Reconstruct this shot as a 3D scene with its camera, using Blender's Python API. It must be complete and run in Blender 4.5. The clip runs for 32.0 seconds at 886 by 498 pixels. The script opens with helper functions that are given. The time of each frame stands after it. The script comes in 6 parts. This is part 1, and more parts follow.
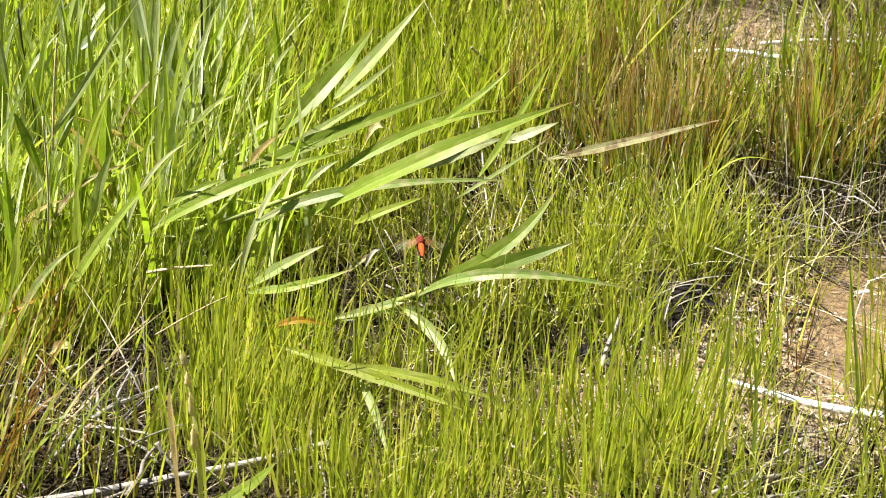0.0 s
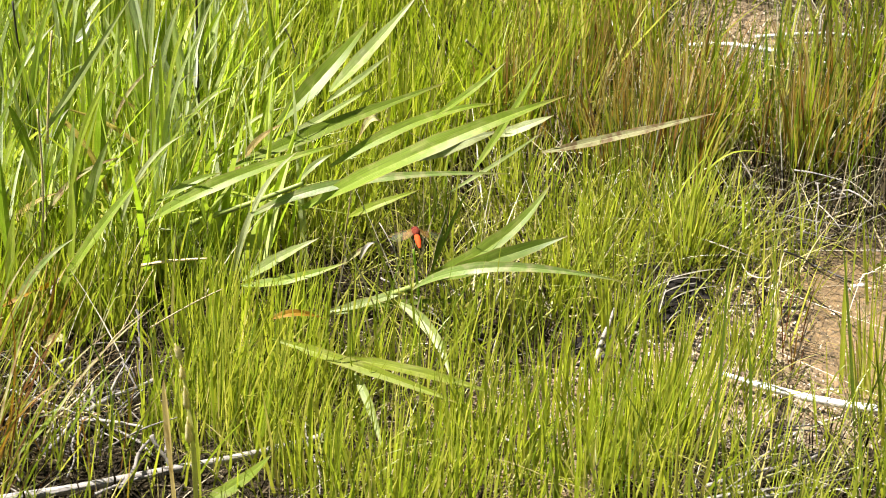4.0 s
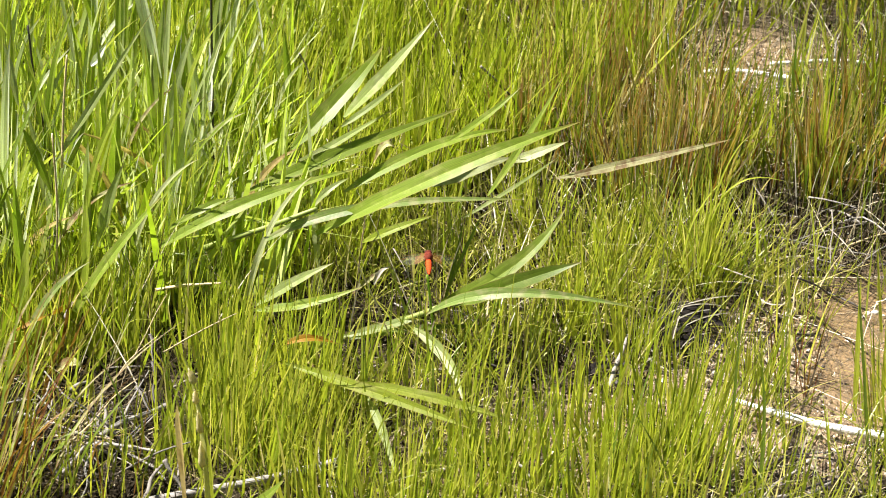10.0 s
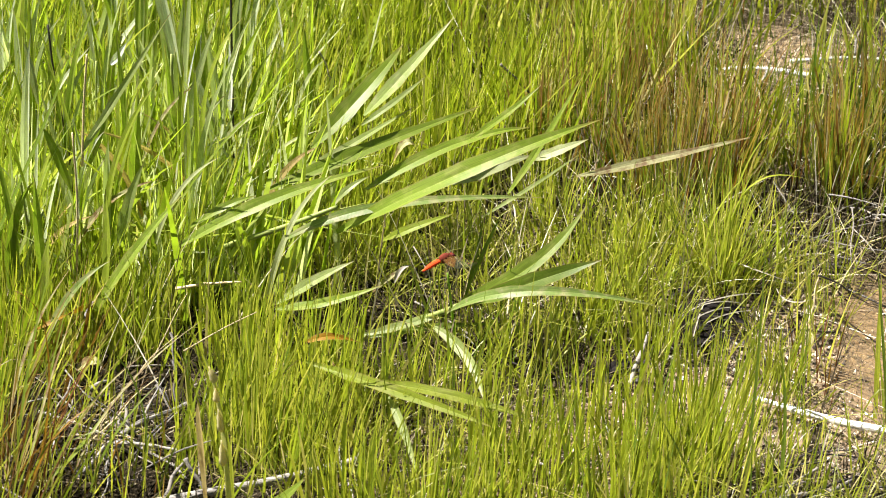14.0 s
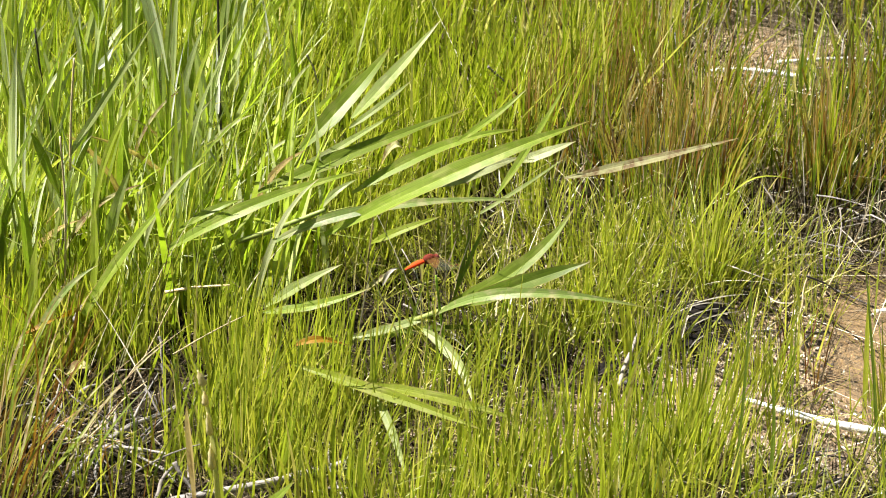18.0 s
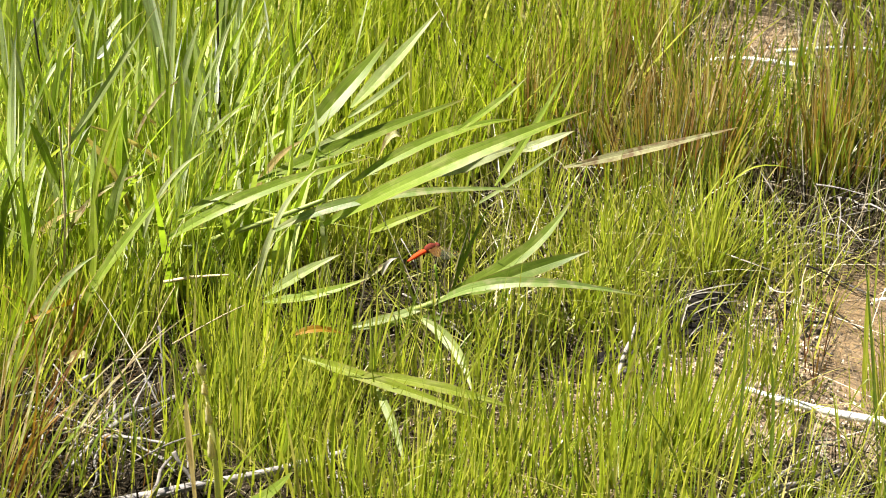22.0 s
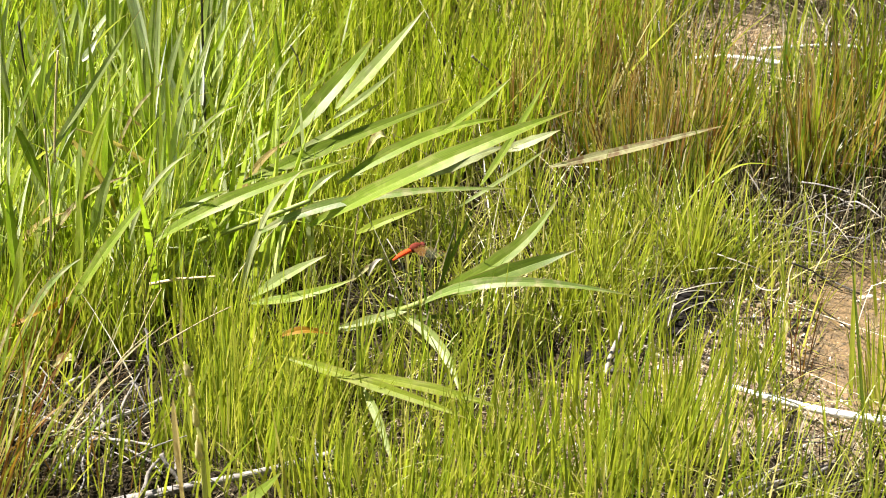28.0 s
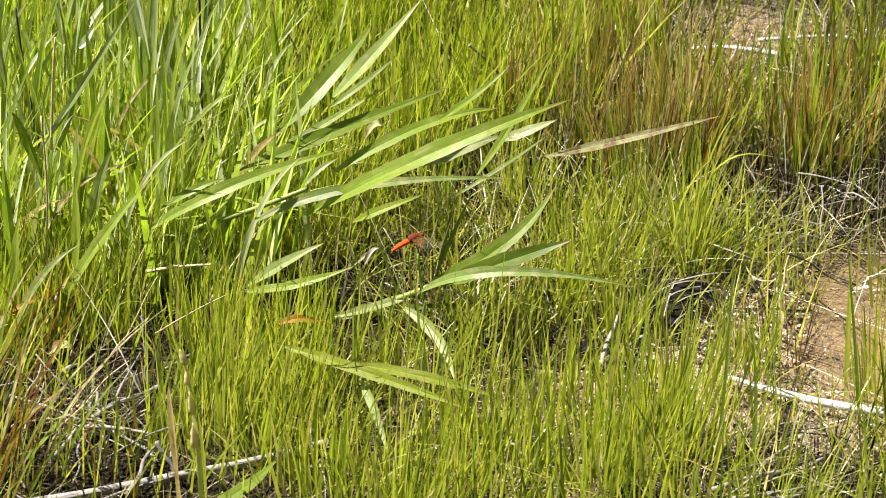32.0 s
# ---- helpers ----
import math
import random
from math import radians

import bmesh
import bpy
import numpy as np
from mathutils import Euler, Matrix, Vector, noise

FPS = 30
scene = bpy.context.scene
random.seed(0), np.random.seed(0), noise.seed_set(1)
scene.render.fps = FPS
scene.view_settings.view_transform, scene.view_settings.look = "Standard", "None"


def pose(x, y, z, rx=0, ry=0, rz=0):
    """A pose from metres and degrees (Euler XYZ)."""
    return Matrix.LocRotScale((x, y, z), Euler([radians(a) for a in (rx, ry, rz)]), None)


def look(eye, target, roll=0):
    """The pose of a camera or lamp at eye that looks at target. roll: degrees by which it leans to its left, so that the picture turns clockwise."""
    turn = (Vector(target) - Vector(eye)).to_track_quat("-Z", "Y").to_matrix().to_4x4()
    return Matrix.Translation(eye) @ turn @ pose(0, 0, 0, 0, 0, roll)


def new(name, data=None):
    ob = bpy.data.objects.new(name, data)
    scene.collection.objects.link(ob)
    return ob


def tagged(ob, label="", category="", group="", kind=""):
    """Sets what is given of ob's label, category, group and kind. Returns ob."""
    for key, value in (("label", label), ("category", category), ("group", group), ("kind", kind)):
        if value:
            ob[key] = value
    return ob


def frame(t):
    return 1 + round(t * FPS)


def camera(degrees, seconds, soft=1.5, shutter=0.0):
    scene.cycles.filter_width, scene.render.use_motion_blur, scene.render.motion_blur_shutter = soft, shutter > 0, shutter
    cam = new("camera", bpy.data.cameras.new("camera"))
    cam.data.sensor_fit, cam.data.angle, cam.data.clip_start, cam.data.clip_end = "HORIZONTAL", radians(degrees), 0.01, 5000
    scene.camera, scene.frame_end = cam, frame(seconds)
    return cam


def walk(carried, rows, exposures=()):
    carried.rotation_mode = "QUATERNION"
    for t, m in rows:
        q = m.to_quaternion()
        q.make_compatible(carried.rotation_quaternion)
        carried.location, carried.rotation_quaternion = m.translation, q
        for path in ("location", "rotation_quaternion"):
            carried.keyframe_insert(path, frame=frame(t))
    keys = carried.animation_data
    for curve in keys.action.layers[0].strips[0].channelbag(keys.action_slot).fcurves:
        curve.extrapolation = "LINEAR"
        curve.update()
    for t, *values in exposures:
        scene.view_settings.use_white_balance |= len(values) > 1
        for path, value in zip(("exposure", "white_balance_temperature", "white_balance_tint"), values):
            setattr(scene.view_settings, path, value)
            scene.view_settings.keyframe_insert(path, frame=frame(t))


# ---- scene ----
# A red dragonfly on a stem tip in a wet meadow: camera and walk
cam = camera(14, 32.0, soft=0.95)
cam.data.dof.use_dof, cam.data.dof.focus_distance, cam.data.dof.aperture_fstop = True, 3.56, 20.0
EYE = (0.000, -3.172, 1.579)
PATH = [
    (0.0, look(EYE, (0.0257, 0.0019, 0.1038), 0.26)),
    (0.5, look(EYE, (0.0348, 0.0021, 0.1043), 0.24)),
    (1.0, look(EYE, (0.0395, 0.0026, 0.1052), 0.32)),
    (1.5, look(EYE, (0.0304, 0.0002, 0.1000), 0.31)),
    (2.0, look(EYE, (0.0504, 0.0000, 0.0997), 0.24)),
    (2.5, look(EYE, (0.0525, -0.0098, 0.0787), 0.23)),
    (3.0, look(EYE, (0.0418, -0.0051, 0.0888), 0.20)),
    (3.5, look(EYE, (0.0366, -0.0020, 0.0955), 0.30)),
    (5.5, look(EYE, (0.0166, -0.0001, 0.0994), 0.33)),
    (6.0, look(EYE, (0.0258, -0.0068, 0.0852), 0.17)),
    (6.5, look(EYE, (0.0177, -0.0018, 0.0958), 0.29)),
    (7.0, look(EYE, (0.0081, 0.0043, 0.1089), 0.25)),
    (7.5, look(EYE, (0.0090, 0.0129, 0.1273), 0.40)),
    (8.0, look(EYE, (0.0131, 0.0134, 0.1283), 0.53)),
    (8.5, look(EYE, (0.0152, 0.0162, 0.1344), 0.48)),
    (9.0, look(EYE, (0.0120, 0.0163, 0.1346), 0.66)),
    (9.5, look(EYE, (0.0118, 0.0168, 0.1357), 0.59)),
    (10.0, look(EYE, (0.0172, 0.0096, 0.1202), 0.48)),
    (10.5, look(EYE, (0.0531, 0.0083, 0.1174), 0.34)),
    (11.0, look(EYE, (0.0102, 0.0092, 0.1193), 0.28)),
    (11.5, look(EYE, (0.0070, 0.0096, 0.1203), 0.26)),
    (12.0, look(EYE, (-0.0329, 0.0110, 0.1232), 0.28)),
    (12.5, look(EYE, (-0.0121, 0.0092, 0.1194), 0.22)),
    (13.0, look(EYE, (-0.0057, 0.0108, 0.1228), 0.25)),
    (13.5, look(EYE, (0.0011, 0.0138, 0.1293), 0.30)),
    (14.0, look(EYE, (-0.0024, 0.0088, 0.1185), 0.21)),
    (14.5, look(EYE, (-0.0024, 0.0027, 0.1054), 0.22)),
    (16.5, look(EYE, (0.0029, 0.0057, 0.1120), 0.27)),
    (17.0, look(EYE, (0.0231, 0.0202, 0.1430), 0.09)),
    (17.5, look(EYE, (0.0104, 0.0211, 0.1450), 0.23)),
    (18.0, look(EYE, (0.0090, 0.0098, 0.1207), 0.04)),
    (18.5, look(EYE, (-0.0063, 0.0001, 0.0999), 0.04)),
    (19.0, look(EYE, (0.0000, 0.0001, 0.0998), 0.00)),
    (19.5, look(EYE, (-0.0079, -0.0015, 0.0964), 0.01)),
    (20.0, look(EYE, (0.0175, 0.0057, 0.1118), -0.00)),
    (20.5, look(EYE, (0.0151, 0.0064, 0.1134), 0.20)),
    (21.0, look(EYE, (0.0367, 0.0052, 0.1108), 0.03)),
    (21.5, look(EYE, (0.0167, 0.0090, 0.1191), 0.08)),
    (22.0, look(EYE, (0.0097, 0.0055, 0.1114), -0.00)),
    (22.5, look(EYE, (-0.0102, 0.0016, 0.1031), 0.03)),
    (23.0, look(EYE, (0.0015, -0.0010, 0.0975), 0.07)),
    (23.5, look(EYE, (0.0050, 0.0014, 0.1027), 0.14)),
    (24.0, look(EYE, (0.0181, 0.0004, 0.1005), 0.08)),
    (24.5, look(EYE, (-0.0120, 0.0039, 0.1081), -0.05)),
    (25.0, look(EYE, (-0.0201, 0.0060, 0.1126), -0.09)),
    (25.5, look(EYE, (-0.0107, 0.0020, 0.1040), -0.10)),
    (27.5, look(EYE, (0.0236, 0.0062, 0.1131), -0.22)),
    (28.0, look(EYE, (0.0231, 0.0055, 0.1115), -0.28)),
    (28.5, look(EYE, (0.0148, 0.0004, 0.1006), -0.11)),
    (29.0, look(EYE, (0.0047, 0.0105, 0.1222), -0.12)),
    (29.5, look(EYE, (-0.0212, 0.0081, 0.1171), -0.06)),
    (30.0, look(EYE, (0.0159, 0.0077, 0.1163), 0.01)),
    (30.5, look(EYE, (0.0347, 0.0101, 0.1213), -0.01)),
    (31.0, look(EYE, (0.0266, 0.0044, 0.1091), 0.09)),
    (31.5, look(EYE, (0.0218, 0.0003, 0.1002), 0.07)),
    (32.0, look(EYE, (0.0266, 0.0010, 0.1019), 0.03)),
]
# the exposure drifts slightly: seconds, stops
walk(cam, PATH, [(0.0, 1.81), (3.0, 1.81), (6.0, 1.73), (9.0, 1.73), (13.0, 1.68), (19.0, 1.71), (22.0, 1.77), (25.0, 1.81), (28.0, 1.81), (30.0, 1.74), (32.0, 1.63)])

# ---- daylight ----
SUN_ELEVATION, SUN_AZIMUTH = radians(60), radians(-78)   # azimuth from +y towards +x
world = bpy.data.worlds.new("daylight")
scene.world = world
world.use_nodes = True
wn = world.node_tree.nodes
sky = wn.new("ShaderNodeTexSky")
sky.sky_type, sky.sun_disc = "NISHITA", False
sky.sun_elevation, sky.sun_rotation = SUN_ELEVATION, SUN_AZIMUTH
world.node_tree.links.new(sky.outputs[0], wn["Background"].inputs[0])
wn["Background"].inputs[1].default_value = 0.020
sun = new("sun", bpy.data.lights.new("sun", "SUN"))
sun.data.energy, sun.data.angle, sun.data.color = 5.0, radians(0.5), (1.0, 0.96, 0.89)
sun_from = Vector((math.cos(SUN_ELEVATION) * math.sin(SUN_AZIMUTH), math.cos(SUN_ELEVATION) * math.cos(SUN_AZIMUTH), math.sin(SUN_ELEVATION)))
sun.matrix_world = look(sun_from * 20, (0, 0, 0))


# ---- materials ----
def material(name):
    m = bpy.data.materials.new(name)
    m.use_nodes = True
    return m, m.node_tree.nodes, m.node_tree.links, m.node_tree.nodes["Principled BSDF"]


def ramp(nodes, stops):
    r = nodes.new("ShaderNodeValToRGB")
    while len(r.color_ramp.elements) < len(stops):
        r.color_ramp.elements.new(0.5)
    for e, (at, c) in zip(r.color_ramp.elements, stops):
        e.position, e.color = at, (*c, 1)
    return r


def blade_material(name, stops, through_light=0.35, rough=0.5, tips=None, island=True, speck=0.25, gloss=0.36):
    """Grass and straw: a colour for each blade, mottled along it, with light passing through."""
    m, n, l, b = material(name)
    r = ramp(n, stops)
    rnd = n.new("ShaderNodeNewGeometry") if island else n.new("ShaderNodeObjectInfo")
    l.new(rnd.outputs["Random Per Island" if island else "Random"], r.inputs[0])
    coord = n.new("ShaderNodeTexCoord")
    spots = n.new("ShaderNodeTexNoise")
    spots.inputs["Scale"].default_value, spots.inputs["Detail"].default_value = 60, 3
    l.new(coord.outputs["Object"], spots.inputs["Vector"])
    hue = n.new("ShaderNodeHueSaturation")
    val = n.new("ShaderNodeMapRange")
    val.inputs[1].default_value, val.inputs[2].default_value = 0.3, 0.7
    val.inputs[3].default_value, val.inputs[4].default_value = 1 - speck, 1 + speck
    l.new(spots.outputs[0], val.inputs[0])
    l.new(val.outputs[0], hue.inputs["Value"])
    l.new(r.outputs[0], hue.inputs["Color"])
    colour = hue.outputs[0]
    if tips:
        uv = n.new("ShaderNodeUVMap")
        sep = n.new("ShaderNodeSeparateXYZ")
        l.new(uv.outputs[0], sep.inputs[0])
        fade = n.new("ShaderNodeMapRange")
        fade.inputs[1].default_value, fade.inputs[2].default_value, fade.inputs[4].default_value = tips[1], 1.0, 0.9
        l.new(sep.outputs[1], fade.inputs[0])
        mix = n.new("ShaderNodeMix")
        mix.data_type = "RGBA"
        l.new(fade.outputs[0], mix.inputs[0])
        l.new(colour, mix.inputs[6])
        mix.inputs[7].default_value = (*tips[0], 1)
        colour = mix.outputs[2]
    l.new(colour, b.inputs["Base Color"])
    b.inputs["Roughness"].default_value = rough
    b.inputs["Specular IOR Level"].default_value = gloss
    if through_light:
        t = n.new("ShaderNodeBsdfTranslucent")
        warm = n.new("ShaderNodeMix")
        warm.data_type, warm.blend_type = "RGBA", "MULTIPLY"
        warm.inputs[0].default_value = 1.0
        l.new(colour, warm.inputs[6])
        warm.inputs[7].default_value = (1.36, 1.5, 0.8, 1)
        l.new(warm.outputs[2], t.inputs[0])
        s = n.new("ShaderNodeMixShader")
        s.inputs[0].default_value = through_light
        l.new(b.outputs[0], s.inputs[1])
        l.new(t.outputs[0], s.inputs[2])
        l.new(s.outputs[0], n["Material Output"].inputs[0])
    return m


def leaf_material(name, base, vein, stain, stain_amount=0.3, through_light=0.48, rough=0.42, tip=(0.3, 0.22, 0.08), stain_from=0.5, gloss=0.36):
    """Broad reed leaf: long parallel veins, pale midrib, dry blotches and a withered tip."""
    m, n, l, b = material(name)
    uv = n.new("ShaderNodeUVMap")
    sep = n.new("ShaderNodeSeparateXYZ")
    l.new(uv.outputs[0], sep.inputs[0])
    ribs = n.new("ShaderNodeMath")
    ribs.operation = "MULTIPLY"
    ribs.inputs[1].default_value = 70
    l.new(sep.outputs[0], ribs.inputs[0])
    wave = n.new("ShaderNodeMath")
    wave.operation = "SINE"
    l.new(ribs.outputs[0], wave.inputs[0])
    fac = n.new("ShaderNodeMapRange")
    fac.inputs[1].default_value, fac.inputs[4].default_value = -1, 0.14
    l.new(wave.outputs[0], fac.inputs[0])
    mix = n.new("ShaderNodeMix")
    mix.data_type = "RGBA"
    l.new(fac.outputs[0], mix.inputs[0])
    mix.inputs[6].default_value, mix.inputs[7].default_value = (*base, 1), (*vein, 1)
    coord = n.new("ShaderNodeTexCoord")
    spots = n.new("ShaderNodeTexNoise")
    spots.inputs["Scale"].default_value, spots.inputs["Detail"].default_value = 85, 7
    l.new(coord.outputs["Object"], spots.inputs["Vector"])
    edge = n.new("ShaderNodeMapRange")
    edge.inputs[1].default_value, edge.inputs[2].default_value, edge.inputs[4].default_value = stain_from, stain_from + 0.16, stain_amount
    l.new(spots.outputs[0], edge.inputs[0])
    mix2 = n.new("ShaderNodeMix")
    mix2.data_type = "RGBA"
    l.new(edge.outputs[0], mix2.inputs[0])
    l.new(mix.outputs[2], mix2.inputs[6])
    mix2.inputs[7].default_value = (*stain, 1)
    streak_at = n.new("ShaderNodeMapping")
    streak_at.inputs["Scale"].default_value = (13, 2.6, 1)
    l.new(uv.outputs[0], streak_at.inputs[0])
    streak = n.new("ShaderNodeTexNoise")
    streak.inputs["Scale"].default_value, streak.inputs["Detail"].default_value = 2.2, 5
    l.new(streak_at.outputs[0], streak.inputs["Vector"])
    tone = n.new("ShaderNodeMapRange")
    tone.inputs[1].default_value, tone.inputs[2].default_value, tone.inputs[3].default_value, tone.inputs[4].default_value = 0.3, 0.7, 0.68, 1.24
    l.new(streak.outputs[0], tone.inputs[0])
    dry = n.new("ShaderNodeMapRange")
    dry.inputs[1].default_value, dry.inputs[2].default_value, dry.inputs[4].default_value = 0.86, 1.0, 0.85
    l.new(sep.outputs[1], dry.inputs[0])
    mix3 = n.new("ShaderNodeMix")
    mix3.data_type = "RGBA"
    l.new(dry.outputs[0], mix3.inputs[0])
    l.new(mix2.outputs[2], mix3.inputs[6])
    mix3.inputs[7].default_value = (*tip, 1)
    rim = n.new("ShaderNodeMath")
    rim.operation = "PINGPONG"
    rim.inputs[1].default_value = 0.5
    l.new(sep.outputs[0], rim.inputs[0])
    worn = n.new("ShaderNodeMapRange")
    worn.inputs[1].default_value, worn.inputs[2].default_value, worn.inputs[3].default_value, worn.inputs[4].default_value = 0.0, 0.09, 1.0, 0.0
    l.new(rim.outputs[0], worn.inputs[0])
    keel = n.new("ShaderNodeMapRange")
    keel.inputs[1].default_value, keel.inputs[2].default_value, keel.inputs[4].default_value = 0.455, 0.485, 0.4
    l.new(rim.outputs[0], keel.inputs[0])
    mid = n.new("ShaderNodeMix")
    mid.data_type = "RGBA"
    l.new(keel.outputs[0], mid.inputs[0])
    l.new(mix3.outputs[2], mid.inputs[6])
    mid.inputs[7].default_value = (*(min(v * 1.35 + 0.03, 0.8) for v in vein), 1)
    patchy = n.new("ShaderNodeMath")
    patchy.operation = "MULTIPLY"
    l.new(worn.outputs[0], patchy.inputs[0])
    l.new(spots.outputs[0], patchy.inputs[1])
    mix4 = n.new("ShaderNodeMix")
    mix4.data_type = "RGBA"
    l.new(patchy.outputs[0], mix4.inputs[0])
    l.new(mid.outputs[2], mix4.inputs[6])
    mix4.inputs[7].default_value = (*tip, 1)
    info = n.new("ShaderNodeObjectInfo")
    shade = n.new("ShaderNodeMapRange")
    shade.inputs[3].default_value, shade.inputs[4].default_value = 0.8, 1.15
    l.new(info.outputs["Random"], shade.inputs[0])
    hue = n.new("ShaderNodeHueSaturation")
    both = n.new("ShaderNodeMath")
    both.operation = "MULTIPLY"
    l.new(shade.outputs[0], both.inputs[0])
    l.new(tone.outputs[0], both.inputs[1])
    l.new(both.outputs[0], hue.inputs["Value"])
    l.new(mix4.outputs[2], hue.inputs["Color"])
    l.new(hue.outputs[0], b.inputs["Base Color"])
    bump = n.new("ShaderNodeBump")
    bump.inputs["Strength"].default_value, bump.inputs["Distance"].default_value = 0.07, 0.0005
    l.new(wave.outputs[0], bump.inputs["Height"])
    l.new(bump.outputs[0], b.inputs["Normal"])
    b.inputs["Roughness"].default_value = rough
    b.inputs["Specular IOR Level"].default_value = gloss
    t = n.new("ShaderNodeBsdfTranslucent")
    warm = n.new("ShaderNodeMix")
    warm.data_type, warm.blend_type = "RGBA", "MULTIPLY"
    warm.inputs[0].default_value = 1.0
    l.new(hue.outputs[0], warm.inputs[6])
    warm.inputs[7].default_value = (1.36, 1.5, 0.8, 1)
    l.new(warm.outputs[2], t.inputs[0])
    s = n.new("ShaderNodeMixShader")
    s.inputs[0].default_value = through_light
    l.new(b.outputs[0], s.inputs[1])
    l.new(t.outputs[0], s.inputs[2])
    l.new(s.outputs[0], n["Material Output"].inputs[0])
    return m


def wood_material(name, dark, light, rough=0.8):
    """Weathered stalks and sticks: grain drawn out along the stick."""
    m, n, l, b = material(name)
    uv = n.new("ShaderNodeUVMap")
    mp = n.new("ShaderNodeMapping")
    mp.inputs["Scale"].default_value = (14, 16, 1)
    l.new(uv.outputs[0], mp.inputs[0])
    grain = n.new("ShaderNodeTexNoise")
    grain.inputs["Scale"].default_value, grain.inputs["Detail"].default_value = 2.0, 6
    l.new(mp.outputs[0], grain.inputs["Vector"])
    r = ramp(n, [(0.32, dark), (0.62, light)])
    l.new(grain.outputs[0], r.inputs[0])
    info = n.new("ShaderNodeObjectInfo")
    shade = n.new("ShaderNodeMapRange")
    shade.inputs[3].default_value, shade.inputs[4].default_value = 0.75, 1.2
    l.new(info.outputs["Random"], shade.inputs[0])
    hue = n.new("ShaderNodeHueSaturation")
    l.new(shade.outputs[0], hue.inputs["Value"])
    l.new(r.outputs[0], hue.inputs["Color"])
    l.new(hue.outputs[0], b.inputs["Base Color"])
    bump = n.new("ShaderNodeBump")
    bump.inputs["Strength"].default_value, bump.inputs["Distance"].default_value = 0.5, 0.001
    l.new(grain.outputs[0], bump.inputs["Height"])
    l.new(bump.outputs[0], b.inputs["Normal"])
    b.inputs["Roughness"].default_value = rough
    return m


GREEN_BLADE = blade_material("green_grass", [(0.0, (0.15, 0.19, 0.020)), (0.35, (0.265, 0.295, 0.031)), (0.7, (0.34, 0.345, 0.042)), (0.9, (0.40, 0.38, 0.052)), (1.0, (0.46, 0.38, 0.16))], 0.42, 0.40, gloss=0.4)
TALL_BLADE = blade_material("tall_grass", [(0.0, (0.16, 0.21, 0.013)), (0.5, (0.28, 0.315, 0.02)), (0.85, (0.36, 0.36, 0.045)), (1.0, (0.50, 0.44, 0.19))], 0.42, 0.40, gloss=0.4)
BROWN_BLADE = blade_material("brown_sedge", [(0.0, (0.08, 0.13, 0.012)), (0.3, (0.17, 0.20, 0.02)), (0.50, (0.29, 0.27, 0.03)), (0.64, (0.27, 0.14, 0.022)), (0.84, (0.16, 0.065, 0.018)), (0.92, (0.42, 0.32, 0.13)), (1.0, (0.62, 0.54, 0.38))], 0.34, 0.5, tips=((0.36, 0.22, 0.09), 0.55))
OLIVE_BLADE = blade_material("olive_grass", [(0.0, (0.15, 0.17, 0.015)), (0.45, (0.25, 0.26, 0.025)), (0.75, (0.34, 0.32, 0.06)), (1.0, (0.46, 0.38, 0.18))], 0.4, 0.42)
DARK_BLADE = blade_material("dark_rush", [(0.0, (0.08, 0.13, 0.014)), (1.0, (0.19, 0.24, 0.025))], 0.35, 0.42)
STRAW = blade_material("dead_straw", [(0.0, (0.05, 0.034, 0.02)), (0.45, (0.13, 0.095, 0.055)), (0.8, (0.33, 0.27, 0.18)), (1.0, (0.62, 0.57, 0.47))], 0.15, 0.6)
PALE_STRAW = blade_material("pale_straw", [(0.0, (0.36, 0.27, 0.14)), (0.5, (0.56, 0.48, 0.32)), (1.0, (0.74, 0.70, 0.58))], 0.2, 0.6)
# rotten straw, its colour pushed near-black to deepen shade in the gaps
DARK_STRAW = blade_material("shade_dark_straw", [(0.0, (0.014, 0.011, 0.006)), (0.7, (0.03, 0.023, 0.013)), (1.0, (0.085, 0.065, 0.036))], 0.0, 0.85, gloss=0.06)
BROAD = blade_material("broad_grass", [(0.0, (0.22, 0.29, 0.02)), (0.4, (0.31, 0.37, 0.04)), (0.7, (0.40, 0.44, 0.14)), (1.0, (0.56, 0.57, 0.40))], 0.52, 0.4)
LEAF = leaf_material("reed_leaf", (0.19, 0.26, 0.025), (0.25, 0.31, 0.04), (0.38, 0.38, 0.12), 0.4)
LEAF_DARK = leaf_material("reed_leaf_dark", (0.13, 0.19, 0.02), (0.17, 0.235, 0.035), (0.26, 0.28, 0.07), 0.3)
LEAF_LOW = leaf_material("low_reed_leaf", (0.25, 0.30, 0.03), (0.33, 0.37, 0.06), (0.40, 0.38, 0.14), 0.4, gloss=0.14)
LEAF_PALE = leaf_material("reed_leaf_pale", (0.30, 0.36, 0.11), (0.40, 0.45, 0.19), (0.50, 0.50, 0.28), 0.5)
STAND_GREEN = leaf_material("stand_leaf_green", (0.30, 0.37, 0.035), (0.38, 0.44, 0.06), (0.50, 0.47, 0.15), 0.35, 0.52, gloss=0.4)
# pale and white stand leaves hold the waxy sheen in their base colour
STAND_PALE = leaf_material("stand_leaf_pale", (0.38, 0.44, 0.17), (0.47, 0.52, 0.26), (0.52, 0.52, 0.30), 0.4, 0.5, gloss=0.4)
STAND_WHITE = leaf_material("stand_leaf_white", (0.56, 0.60, 0.40), (0.66, 0.69, 0.52), (0.50, 0.52, 0.30), 0.4, 0.45, gloss=0.4)
